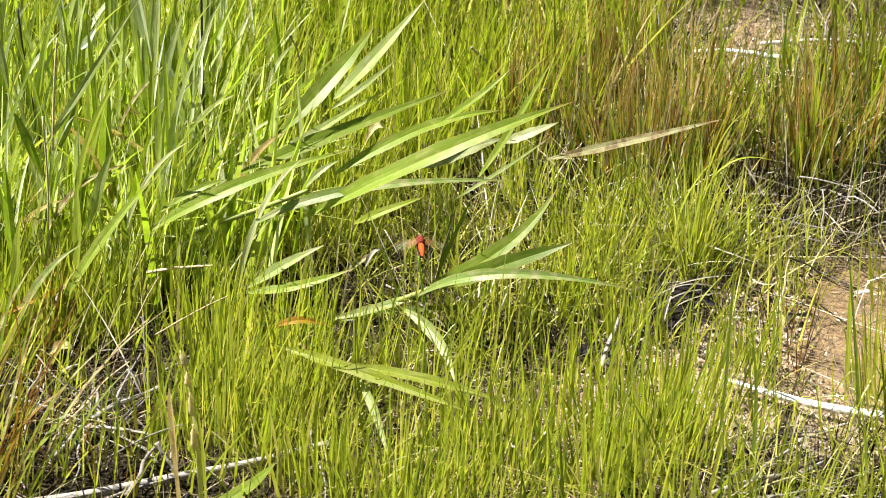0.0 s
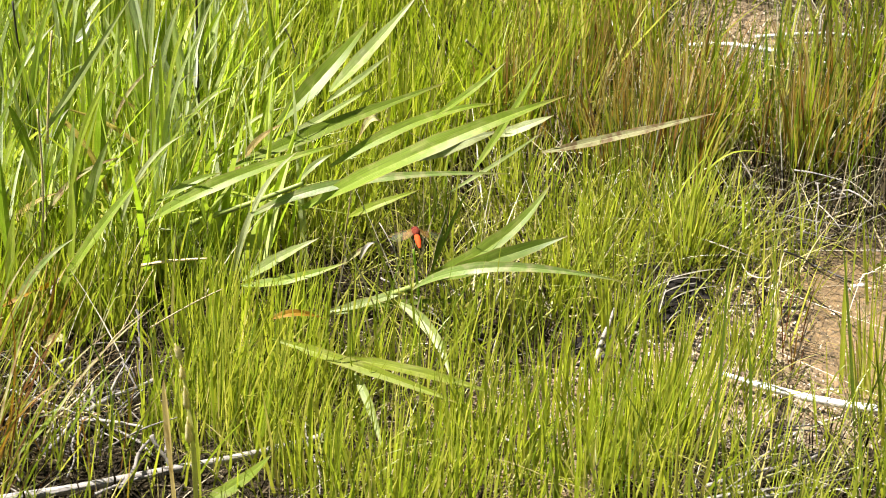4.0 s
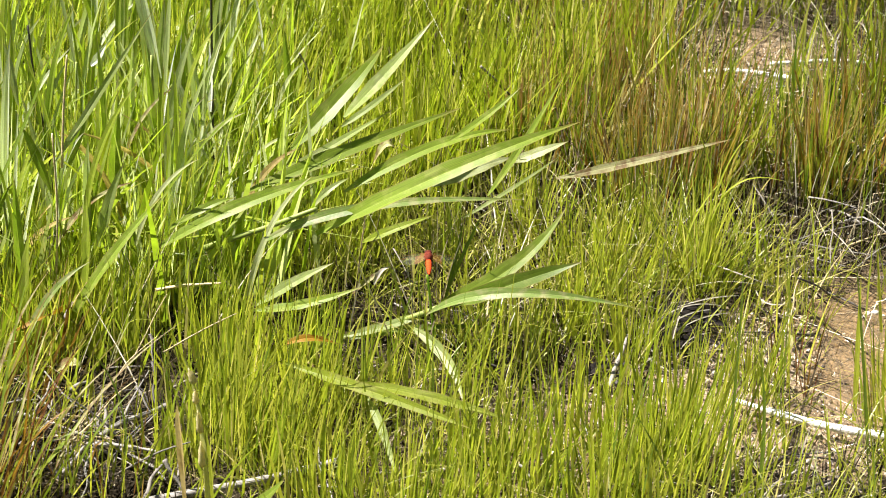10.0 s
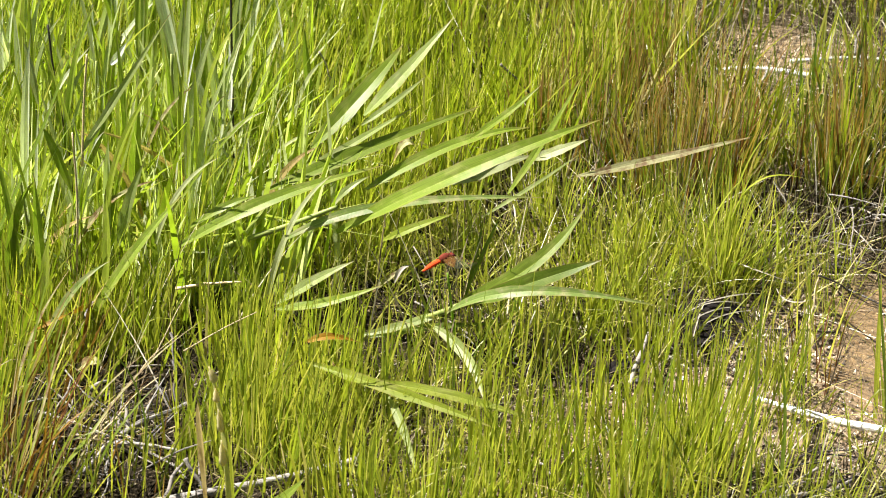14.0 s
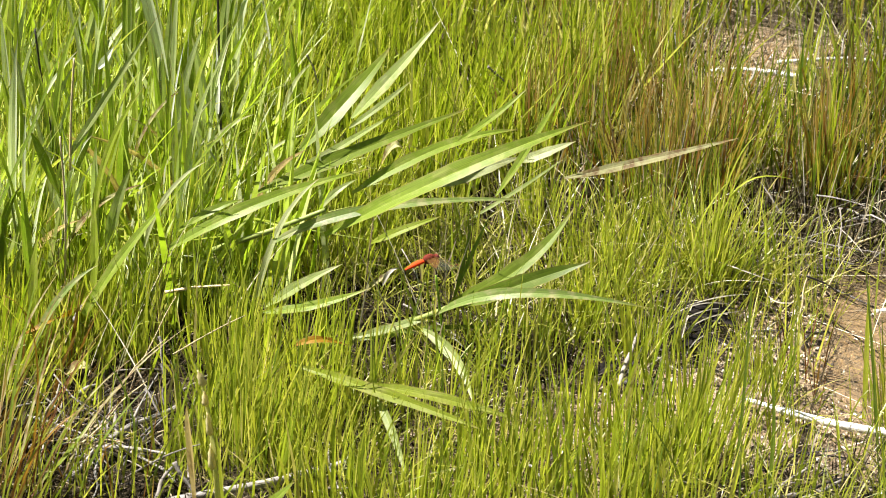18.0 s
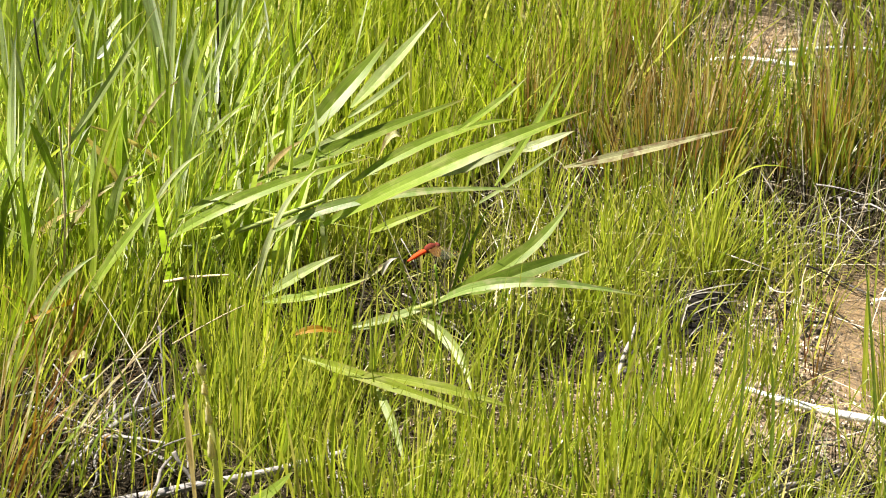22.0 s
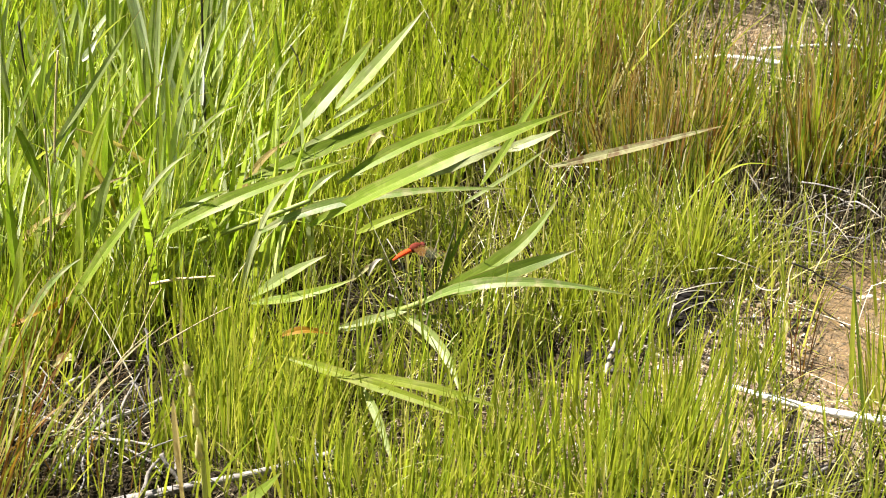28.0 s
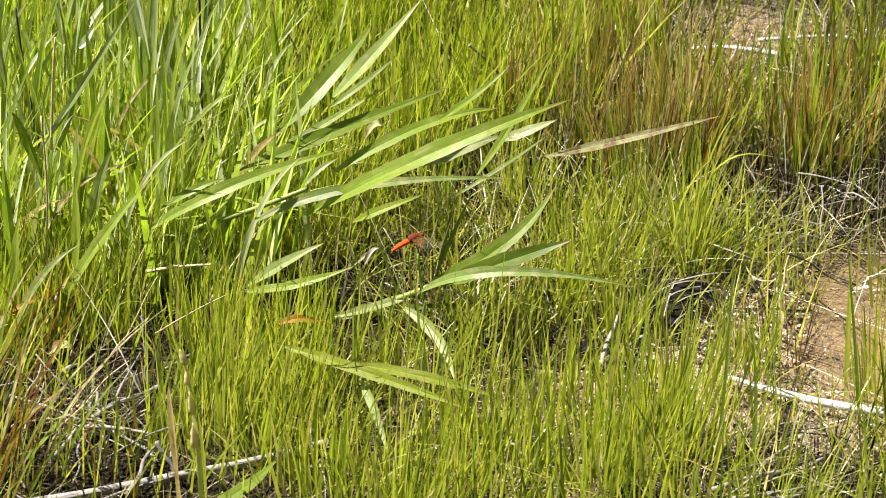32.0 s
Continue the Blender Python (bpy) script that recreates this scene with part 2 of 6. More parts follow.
LEAF_MOTTLED = leaf_material("reed_leaf_mottled", (0.19, 0.26, 0.06), (0.28, 0.34, 0.12), (0.40, 0.36, 0.20), 0.7, stain_from=0.48)
LEAF_DRY = leaf_material("reed_leaf_dry", (0.36, 0.34, 0.16), (0.48, 0.46, 0.25), (0.16, 0.085, 0.04), 0.85, 0.3, 0.6, (0.4, 0.24, 0.10), 0.42, gloss=0.2)
LEAF_RUST = leaf_material("reed_leaf_rust", (0.22, 0.115, 0.006), (0.26, 0.145, 0.010), (0.09, 0.05, 0.008), 0.7, 0.25, 0.5, gloss=0.2)
LEAF_BROWN = leaf_material("withered_sheath", (0.48, 0.35, 0.15), (0.56, 0.44, 0.20), (0.20, 0.11, 0.03), 0.6, 0.5, 0.6, gloss=0.2)
SHEATH_WHITE = leaf_material("bleached_sheath", (0.72, 0.72, 0.68), (0.82, 0.82, 0.78), (0.55, 0.52, 0.45), 0.3, 0.4, 0.6, (0.6, 0.56, 0.5), gloss=0.2)
STRAW_GREY = leaf_material("grey_straw", (0.34, 0.31, 0.26), (0.44, 0.40, 0.34), (0.22, 0.18, 0.13), 0.5, 0.15, 0.6, gloss=0.2)
STEM = leaf_material("reed_stem", (0.26, 0.32, 0.08), (0.34, 0.39, 0.12), (0.35, 0.30, 0.12), 0.3, 0.0, 0.4)
STICK_WHITE = wood_material("bleached_stick", (0.35, 0.33, 0.31), (0.82, 0.80, 0.78))
STICK_GREY = wood_material("grey_twig", (0.10, 0.085, 0.07), (0.34, 0.30, 0.26))
STICK_PALE = wood_material("pale_twig", (0.12, 0.105, 0.092), (0.34, 0.31, 0.28))
SEED_STEM = leaf_material("seed_stem", (0.52, 0.50, 0.16), (0.60, 0.56, 0.22), (0.42, 0.32, 0.12), 0.4, 0.4, 0.5, gloss=0.2)
HUSK = leaf_material("ripe_husk", (0.62, 0.52, 0.28), (0.70, 0.60, 0.36), (0.45, 0.32, 0.14), 0.4, 0.35, 0.6, gloss=0.15)
STICK_DARK = wood_material("dark_stalk", (0.015, 0.012, 0.012), (0.05, 0.04, 0.035), rough=0.5)
STICK_TAN = wood_material("tan_straw", (0.38, 0.28, 0.14), (0.62, 0.50, 0.30))
LEAF_YELLOW = leaf_material("young_sedge_leaf", (0.40, 0.44, 0.04), (0.46, 0.49, 0.07), (0.45, 0.44, 0.10), 0.3)
LEAF_WHITE = leaf_material("bleached_leaf", (0.40, 0.43, 0.21), (0.50, 0.52, 0.31), (0.30, 0.32, 0.12), 0.8, 0.35, 0.45)
DEAD_DARK = leaf_material("rotten_leaf", (0.014, 0.012, 0.011), (0.025, 0.021, 0.019), (0.07, 0.06, 0.055), 0.4, 0.0, 0.85, (0.05, 0.04, 0.03), gloss=0.06)


def ground_material():
    m, n, l, b = material("wet_sandy_soil")
    coord = n.new("ShaderNodeTexCoord")
    big = n.new("ShaderNodeTexNoise")
    big.inputs["Scale"].default_value, big.inputs["Detail"].default_value = 5, 6
    fine = n.new("ShaderNodeTexNoise")
    fine.inputs["Scale"].default_value, fine.inputs["Detail"].default_value = 260, 4
    for t in (big, fine):
        l.new(coord.outputs["Object"], t.inputs["Vector"])
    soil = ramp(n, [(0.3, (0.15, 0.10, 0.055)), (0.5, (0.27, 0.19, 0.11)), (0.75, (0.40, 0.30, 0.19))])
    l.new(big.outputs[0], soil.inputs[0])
    # mud under the sward, painted near-black to carry the shade between blades
    shaded_mud = ramp(n, [(0.3, (0.014, 0.010, 0.008)), (0.5, (0.032, 0.024, 0.017)), (0.75, (0.07, 0.052, 0.036))])
    l.new(big.outputs[0], shaded_mud.inputs[0])
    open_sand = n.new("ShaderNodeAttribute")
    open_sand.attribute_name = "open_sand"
    rubble = n.new("ShaderNodeAttribute")
    rubble.attribute_name = "rubble"
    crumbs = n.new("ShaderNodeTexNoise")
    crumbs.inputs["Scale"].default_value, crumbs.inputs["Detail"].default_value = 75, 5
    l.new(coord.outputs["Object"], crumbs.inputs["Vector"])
    # noise paints dark gaps between the crumbs of the rough bank
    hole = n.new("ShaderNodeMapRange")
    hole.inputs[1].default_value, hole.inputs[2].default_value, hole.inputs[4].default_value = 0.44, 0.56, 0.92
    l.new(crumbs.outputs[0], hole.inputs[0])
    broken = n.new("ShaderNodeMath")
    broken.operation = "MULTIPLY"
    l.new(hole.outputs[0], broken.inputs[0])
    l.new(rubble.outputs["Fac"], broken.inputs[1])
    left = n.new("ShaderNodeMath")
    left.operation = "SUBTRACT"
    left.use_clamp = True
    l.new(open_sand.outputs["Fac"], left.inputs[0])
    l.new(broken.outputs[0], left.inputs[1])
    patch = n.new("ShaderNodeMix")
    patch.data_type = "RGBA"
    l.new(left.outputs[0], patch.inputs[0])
    l.new(shaded_mud.outputs[0], patch.inputs[6])
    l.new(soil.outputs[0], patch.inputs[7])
    turf = n.new("ShaderNodeAttribute")
    turf.attribute_name = "turf"
    moss = ramp(n, [(0.3, (0.045, 0.06, 0.01)), (0.5, (0.085, 0.105, 0.016)), (0.75, (0.14, 0.15, 0.028))])
    l.new(big.outputs[0], moss.inputs[0])
    cover = n.new("ShaderNodeMix")
    cover.data_type = "RGBA"
    l.new(turf.outputs["Fac"], cover.inputs[0])
    l.new(patch.outputs[2], cover.inputs[6])
    l.new(moss.outputs[0], cover.inputs[7])
    grit = ramp(n, [(0.3, (0.45, 0.45, 0.45)), (0.55, (1, 1, 1)), (0.8, (1.4, 1.38, 1.3))])
    l.new(fine.outputs[0], grit.inputs[0])
    mix = n.new("ShaderNodeMix")
    mix.data_type, mix.blend_type = "RGBA", "MULTIPLY"
    mix.inputs[0].default_value = 1.0
    l.new(cover.outputs[2], mix.inputs[6])
    l.new(grit.outputs[0], mix.inputs[7])
    l.new(mix.outputs[2], b.inputs["Base Color"])
    wet = n.new("ShaderNodeMapRange")
    wet.inputs[1].default_value, wet.inputs[2].default_value, wet.inputs[3].default_value, wet.inputs[4].default_value = 0.4, 0.62, 0.16, 0.6
    l.new(big.outputs[0], wet.inputs[0])
    l.new(wet.outputs[0], b.inputs["Roughness"])
    sheen = n.new("ShaderNodeMapRange")
    sheen.inputs[3].default_value, sheen.inputs[4].default_value = 0.06, 0.5
    l.new(open_sand.outputs["Fac"], sheen.inputs[0])
    l.new(sheen.outputs[0], b.inputs["Specular IOR Level"])
    bump = n.new("ShaderNodeBump")
    bump.inputs["Strength"].default_value, bump.inputs["Distance"].default_value = 0.7, 0.002
    l.new(fine.outputs[0], bump.inputs["Height"])
    l.new(bump.outputs[0], b.inputs["Normal"])
    return m


def water_material():
    m, n, l, b = material("shallow_brown_water")
    coord = n.new("ShaderNodeTexCoord")
    rip = n.new("ShaderNodeTexNoise")
    rip.inputs["Scale"].default_value, rip.inputs["Detail"].default_value = 70, 2
    l.new(coord.outputs["Object"], rip.inputs["Vector"])
    bump = n.new("ShaderNodeBump")
    bump.inputs["Strength"].default_value, bump.inputs["Distance"].default_value = 0.25, 0.002
    l.new(rip.outputs[0], bump.inputs["Height"])
    n.remove(b)
    clear = n.new("ShaderNodeBsdfTransparent")
    clear.inputs[0].default_value = (0.975, 0.93, 0.83, 1)
    gloss = n.new("ShaderNodeBsdfGlossy")
    gloss.inputs["Roughness"].default_value = 0.05
    l.new(bump.outputs[0], gloss.inputs["Normal"])
    fresnel = n.new("ShaderNodeFresnel")
    fresnel.inputs[0].default_value = 1.33
    l.new(bump.outputs[0], fresnel.inputs["Normal"])
    silt = n.new("ShaderNodeBsdfDiffuse")
    silt.inputs[0].default_value = (0.40, 0.29, 0.17, 1)
    murk = n.new("ShaderNodeMixShader")
    murk.inputs[0].default_value = 0.22
    l.new(clear.outputs[0], murk.inputs[1])
    l.new(silt.outputs[0], murk.inputs[2])
    mix = n.new("ShaderNodeMixShader")
    l.new(fresnel.outputs[0], mix.inputs[0])
    l.new(murk.outputs[0], mix.inputs[1])
    l.new(gloss.outputs[0], mix.inputs[2])
    l.new(mix.outputs[0], n["Material Output"].inputs[0])
    return m


def gravel_material():
    m, n, l, b = material("sand_grains")
    geo = n.new("ShaderNodeNewGeometry")
    r = ramp(n, [(0.0, (0.18, 0.12, 0.075)), (0.5, (0.36, 0.27, 0.18)), (0.86, (0.52, 0.42, 0.29)), (1.0, (0.86, 0.83, 0.76))])
    l.new(geo.outputs["Random Per Island"], r.inputs[0])
    l.new(r.outputs[0], b.inputs["Base Color"])
    b.inputs["Roughness"].default_value = 0.16
    return m


# ---- building helpers ----
def mesh_of(name, verts, faces, mat, uvs=None, smooth=True):
    me = bpy.data.meshes.new(name)
    me.from_pydata([tuple(v) for v in verts], [], faces)
    if uvs is not None:
        layer = me.uv_layers.new(name="UVMap")
        loops = np.zeros(len(me.loops), dtype=np.int32)
        me.loops.foreach_get("vertex_index", loops)
        layer.data.foreach_set("uv", np.asarray(uvs, dtype=np.float32)[loops].ravel())
    me.polygons.foreach_set("use_smooth", [smooth] * len(me.polygons))
    me.materials.append(mat)
    me.update()
    return me


def thing(name, base, label, category, group=""):
    ob = new(name)
    ob.location = base
    ob.empty_display_size = 0.02
    return tagged(ob, label, category, group)


def part(name, me, parent, label=""):
    ob = new(name, me)
    ob.parent = parent
    return tagged(ob, label)


def curve_points(base, mid, tip, count):
    """Points of the smooth arc from base through mid to tip."""
    a, m, c = Vector(base), Vector(mid), Vector(tip)
    q = 2 * m - 0.5 * (a + c)
    for i in range(count + 1):
        s = i / count
        yield s, a * (1 - s) ** 2 + q * 2 * s * (1 - s) + c * s * s, ((q - a) * (1 - s) + (c - q) * s).normalized()


def leaf_mesh(name, base, mid, tip, width, mat, face=(0.0, -0.55, 0.8), twist=0.0, fold=0.4, origin=(0, 0, 0), petiole=0.25, ripple=0.08, count=24):
    """A long grass leaf creased along its midrib, its two halves flat, nearly even in width and drawn out to a point."""
    verts, faces, uvs = [], [], []
    o, up, seed = Vector(origin), Vector(face).normalized(), (base[0] * 91 + tip[2] * 57) % 6.28
    across = (-1, -0.5, 0, 0, 0.5, 1)
    for s, p, tan in curve_points(base, mid, tip, count):
        side = tan.cross(up).normalized()
        out = side.cross(tan).normalized()
        turn = Matrix.Rotation(radians(twist) * (s - 0.4), 3, tan)
        side, out = turn @ side, turn @ out
        k = petiole + (1 - petiole) * math.sin(min(s / 0.3, 1) * math.pi / 2) if s < 0.42 else max(1 - ((s - 0.42) / 0.58) ** 1.5, 0.012)
        w = width * k * 0.5 * (1 + 0.05 * math.sin(23 * s + seed) + 0.03 * math.sin(41 * s + 2 * seed))
        for u in across:
            wave = ripple * width * math.sin(9 * s + seed + u * 1.7) * abs(u)
            verts.append(p - o + side * (u * w * 1.1) + out * (fold * abs(u) * w * (1 - 0.35 * s) + wave * (1 - s)))
            uvs.append((u * 0.5 + 0.5, s))
    for i in range(count):
        for j in (0, 1, 3, 4):
            a = i * 6 + j
            faces.append((a, a + 1, a + 7, a + 6))
    return mesh_of(name, verts, faces, mat, uvs)


def leaf(plant, base, mid, tip, width, mat=None, **more):
    return part("leaf", leaf_mesh("leaf", base, mid, tip, width, mat or LEAF, origin=plant.location, **more), plant)


def tube_mesh(name, points, radii, mat, origin=(0, 0, 0), sides=7, knobs=0.0, count=None):
    """A round stalk along a smooth line of points, with slight knobs."""
    pts = [Vector(p) for p in points]
    steps = count or (len(pts) - 1) * 5
    verts, faces, uvs = [], [], []
    o, rng = Vector(origin), random.Random(int(abs(pts[0].x * 1e4)) + len(pts))
    for i in range(steps + 1):
        f = i / steps * (len(pts) - 1)
        k = min(int(f), len(pts) - 2)
        p0, p1, p2, p3 = pts[max(k - 1, 0)], pts[k], pts[k + 1], pts[min(k + 2, len(pts) - 1)]
        u = f - k
        p = 0.5 * (2 * p1 + (p2 - p0) * u + (2 * p0 - 5 * p1 + 4 * p2 - p3) * u * u + (3 * p1 - p0 - 3 * p2 + p3) * u ** 3)
        tan = (0.5 * ((p2 - p0) + 2 * (2 * p0 - 5 * p1 + 4 * p2 - p3) * u + 3 * (3 * p1 - p0 - 3 * p2 + p3) * u * u)).normalized()
        side = tan.orthogonal().normalized() if i == 0 else (side - tan * side.dot(tan)).normalized()
        over = tan.cross(side)
        s = i / steps
        r = radii[0] + (radii[-1] - radii[0]) * s if len(radii) == 2 else radii[min(int(s * (len(radii) - 1) + 0.5), len(radii) - 1)]
        r *= 1 + knobs * rng.uniform(-1, 1)
        for j in range(sides):
            a = 2 * math.pi * j / sides
            verts.append(p - o + (side * math.cos(a) + over * math.sin(a)) * r)
            uvs.append((j / sides, s * 0.8))
    for i in range(steps):
        for j in range(sides):
            a, b = i * sides + j, i * sides + (j + 1) % sides
            faces.append((a, b, b + sides, a + sides))
    faces += [tuple(range(sides))[::-1], tuple(range(steps * sides, (steps + 1) * sides))]
    return mesh_of(name, verts, faces, mat, uvs)


def single(name, me, label, category, group="", kind=""):
    return tagged(new(name, me), label, category, group, kind)


# ---- ground ----
def bump2(x, y, at, rx, ry):
    return np.exp(-(((x - at[0]) / rx) ** 2 + ((y - at[1]) / ry) ** 2))


def bare(x, y):
    """1 where wet sand shows, 0 in the sward."""
    a = 1.3 * bump2(x, y, (0.403, 0.056), 0.14, 0.14) + 1.2 * bump2(x, y, (0.354, -0.104), 0.13, 0.09) + 1.3 * bump2(x, y, (0.389, 0.594), 0.03, 0.20) + 1.0 * bump2(x, y, (0.366, 0.819), 0.06, 0.09)
    a = a + 0.8 * bump2(x, y, (0.358, -0.229), 0.12, 0.05) + 1.0 * bump2(x, y, (0.45, 0.78), 0.09, 0.08) + 1.2 * bump2(x, y, (0.50, 0.05), 0.11, 0.16) + 1.3 * bump2(x, y, (0.62, 0.02), 0.13, 0.17) + 1.1 * bump2(x, y, (0.186, -0.116), 0.06, 0.05) + 0.8 * bump2(x, y, (0.298, 0.005), 0.06, 0.10) + 0.5 * bump2(x, y, (0.223, -0.044), 0.06, 0.05) + 0.65 * bump2(x, y, (0.094, -0.151), 0.09, 0.06) + 0.6 * bump2(x, y, (-0.012, -0.284), 0.11, 0.04) + 0.5 * bump2(x, y, (0.142, -0.284), 0.08, 0.04) + 0.6 * bump2(x, y, (0.09, -0.25), 0.12, 0.10)
    return np.clip(a, 0, 1)


def littered(x, y):
    """1 where old straw lies thick and little grows."""
    a = 1.5 * bump2(x, y, (-0.315, -0.168), 0.10, 0.10) + 1.2 * bump2(x, y, (-0.391, -0.104), 0.06, 0.06) + 1.1 * bump2(x, y, (0.385, 0.293), 0.12, 0.055) + 1.2 * bump2(x, y, (0.340, -0.270), 0.12, 0.045)
    a = a + 1.1 * bump2(x, y, (-0.311, -0.336), 0.10, 0.09) + 0.6 * bump2(x, y, (0.258, 0.075), 0.05, 0.04) + 0.2 * bump2(x, y, (0.053, -0.044), 0.10, 0.08)
    return np.clip(a, 0, 1)


def rough_bank(x, y):
    """Crumbling soil between the sward and the water."""
    return 1.1 * bump2(x, y, (0.293, 0.018), 0.07, 0.12) + 0.6 * bump2(x, y, (0.311, -0.229), 0.14, 0.05) + 0.45 * bump2(x, y, (0.187, -0.104), 0.06, 0.06) + 0.45 * bump2(x, y, (0.41, 0.02), 0.03, 0.10) + 0.9 * bump2(x, y, (0.325, 0.130), 0.06, 0.07)


def ground_height(x, y):
    """Uneven wet ground with a shallow hollow that holds water."""
    h = 0.006 * np.sin(7.1 * x + 1.3) * np.sin(6.3 * y + 0.4) + 0.004 * np.sin(19 * x + 2.1 * y) * np.sin(17 * y - 3 * x + 1)
    h = h + 0.0018 * np.sin(71 * x + 13 * y) * np.sin(63 * y - 20 * x)
    h = h + 0.0035 * rough_bank(x, y) * (np.sin(140 * x + 60 * np.sin(9 * y)) * np.sin(150 * y + 40 * np.sin(11 * x)) + 0.7 * np.sin(260 * x - 90 * y) * np.sin(230 * y + 70 * x))
    near = np.exp(-(x * x + y * y) ** 2)
    hollow = 0.022 * np.exp(-(((x - 0.55) / 0.19) ** 2 + ((y - 0.05) / 0.22) ** 2) ** 2)
    hole = 0.014 * bump2(x, y, (0.268, 0.100), 0.026, 0.028) + 0.010 * bump2(x, y, (0.40, 0.245), 0.10, 0.03)
    return h * near - hollow - hole


def build_ground():
    line = np.linspace(-1.0, 1.0, 361)
    far = 1.0 + np.cumsum(0.01 * 1.36 ** np.arange(1, 34))
    axis = np.concatenate([-far[::-1], line, far])
    gx, gy = np.meshgrid(axis, axis, indexing="ij")
    v = np.stack([gx, gy, ground_height(gx, gy)], -1).reshape(-1, 3)
    k = len(axis)
    i, j = np.meshgrid(np.arange(k - 1), np.arange(k - 1), indexing="ij")
    a = (i * k + j).ravel()
    faces = np.stack([a, a + k, a + k + 1, a + 1], -1).tolist()
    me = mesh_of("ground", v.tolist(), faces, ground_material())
    # low open_sand under grass and in the bank's cavity colours their shade in
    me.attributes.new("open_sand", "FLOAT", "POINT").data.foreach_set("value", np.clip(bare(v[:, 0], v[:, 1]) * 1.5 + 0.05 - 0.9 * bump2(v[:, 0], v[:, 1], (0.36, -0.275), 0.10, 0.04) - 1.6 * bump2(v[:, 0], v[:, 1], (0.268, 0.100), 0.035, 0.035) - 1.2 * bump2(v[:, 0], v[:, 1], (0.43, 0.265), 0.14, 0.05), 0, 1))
    me.attributes.new("turf", "FLOAT", "POINT").data.foreach_set("value", np.clip((np.hypot(v[:, 0], v[:, 1] - 0.3) - 0.84) * 4, 0, 1))
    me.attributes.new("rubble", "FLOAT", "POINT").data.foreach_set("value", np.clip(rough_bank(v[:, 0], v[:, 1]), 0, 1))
    single("ground", me, "wet sandy ochre soil, painted dark for shade under the grass", "ground", kind="structure")
    ring = [(0.55 + 0.24 * (1 + 0.12 * math.sin(3 * a)) * math.cos(a), 0.05 + 0.26 * (1 + 0.1 * math.sin(5 * a)) * math.sin(a), -0.0125) for a in np.linspace(0, 2 * math.pi, 40)[:-1]]
    single("water", mesh_of("water", ring, [tuple(range(39))], water_material(), smooth=False), "shallow brown puddle with a bright glint", "puddle", kind="structure")


build_ground()


# ---- grass ----
def blade_mesh(name, mat, x, y, h, w, lx, ly, face, bend, kink, segs):
    """Tapered blades from roots x, y that lean by lx, ly of their height and bend over towards the tip."""
    n = len(x)
    z0 = ground_height(x, y) - 0.004
    V, UV = np.zeros((n, segs + 1, 2, 3)), np.zeros((n, segs + 1, 2, 2))
    for k in range(segs + 1):
        s = k / segs
        out = s + bend * s * s * 1.6
        fall = np.maximum(s - 0.55, 0) * kink
        cx, cy = x + lx * h * out + np.sign(lx) * fall * h * 0.9, y + ly * h * out
        cz = z0 + np.maximum(h * (s - 0.5 * np.hypot(lx, ly) * bend * s * s * 2 - fall * 1.2), 0.006 * s + 0.004)
        half = 0.5 * w * (1 - s ** 2.2 * 0.93) * (0.75 + 0.25 * min(1, s * 4))
        for e, sg in enumerate((-1, 1)):
            V[:, k, e] = np.stack([cx + sg * half * np.cos(face), cy + sg * half * np.sin(face), cz], -1)
            UV[:, k, e] = (e, s)
    base = np.arange(n)[:, None] * (2 * (segs + 1)) + np.arange(segs)[None] * 2
    faces = np.stack([base, base + 1, base + 3, base + 2], -1).reshape(-1, 4)
    return mesh_of(name, V.reshape(-1, 3).tolist(), faces.tolist(), mat, UV.reshape(-1, 2))


def scatter(rng, count, box, density, clump, spread):
    """Roots in clumps, kept where the density allows."""
    out, got = [], 0
    while got < count:
        n = max(count // clump, 50)
        c = np.stack([rng.uniform(box[0], box[1], n), rng.uniform(box[2], box[3], n)], -1)
        c = c[rng.uniform(0, 1, n) < density(c[:, 0], c[:, 1])]
        r = np.repeat(c, clump, 0) + rng.normal(0, spread, (len(c) * clump, 2))
        out.append(np.concatenate([r, np.repeat(rng.uniform(0, 1, (len(c), 3)), clump, 0)], 1))
        got += len(r)
    return np.concatenate(out)[:count]


def grass(name, label, mat, seed, count, box, density, height, width, lean=0.25, bias=(0.06, 0.0), clump=6, spread=0.012, segs=5, droop=0.3, kinks=0.0, scale=None):
    """A sward: blades in clumps that bend outwards from their clump."""
    rng = np.random.default_rng(seed)
    roots = scatter(rng, count, box, density, clump, spread)
    n = len(roots)
    x, y = roots[:, 0], roots[:, 1]
    h = height[0] + (height[1] - height[0]) * (0.5 * roots[:, 2] + 0.5 * rng.uniform(0, 1, n))
    if scale:
        h = h * scale(x, y)
    ang = roots[:, 3] * 6.283 + rng.normal(0, 1.1, n)
    amt = np.abs(rng.normal(0, lean, n)) + 0.03
    lx, ly = np.cos(ang) * amt + bias[0] + rng.normal(0, 0.05, n), np.sin(ang) * amt + bias[1]
    kink = np.where(rng.uniform(0, 1, n) < kinks, rng.uniform(0.5, 1.3, n), 0.0)
    me = blade_mesh(name, mat, x, y, h, rng.uniform(width[0], width[1], n), lx, ly, rng.uniform(-1.3, 1.3, n), rng.uniform(0.4, 1.0, n) * droop, kink, segs)
    return single(name, me, label, "grass", kind="stuff")


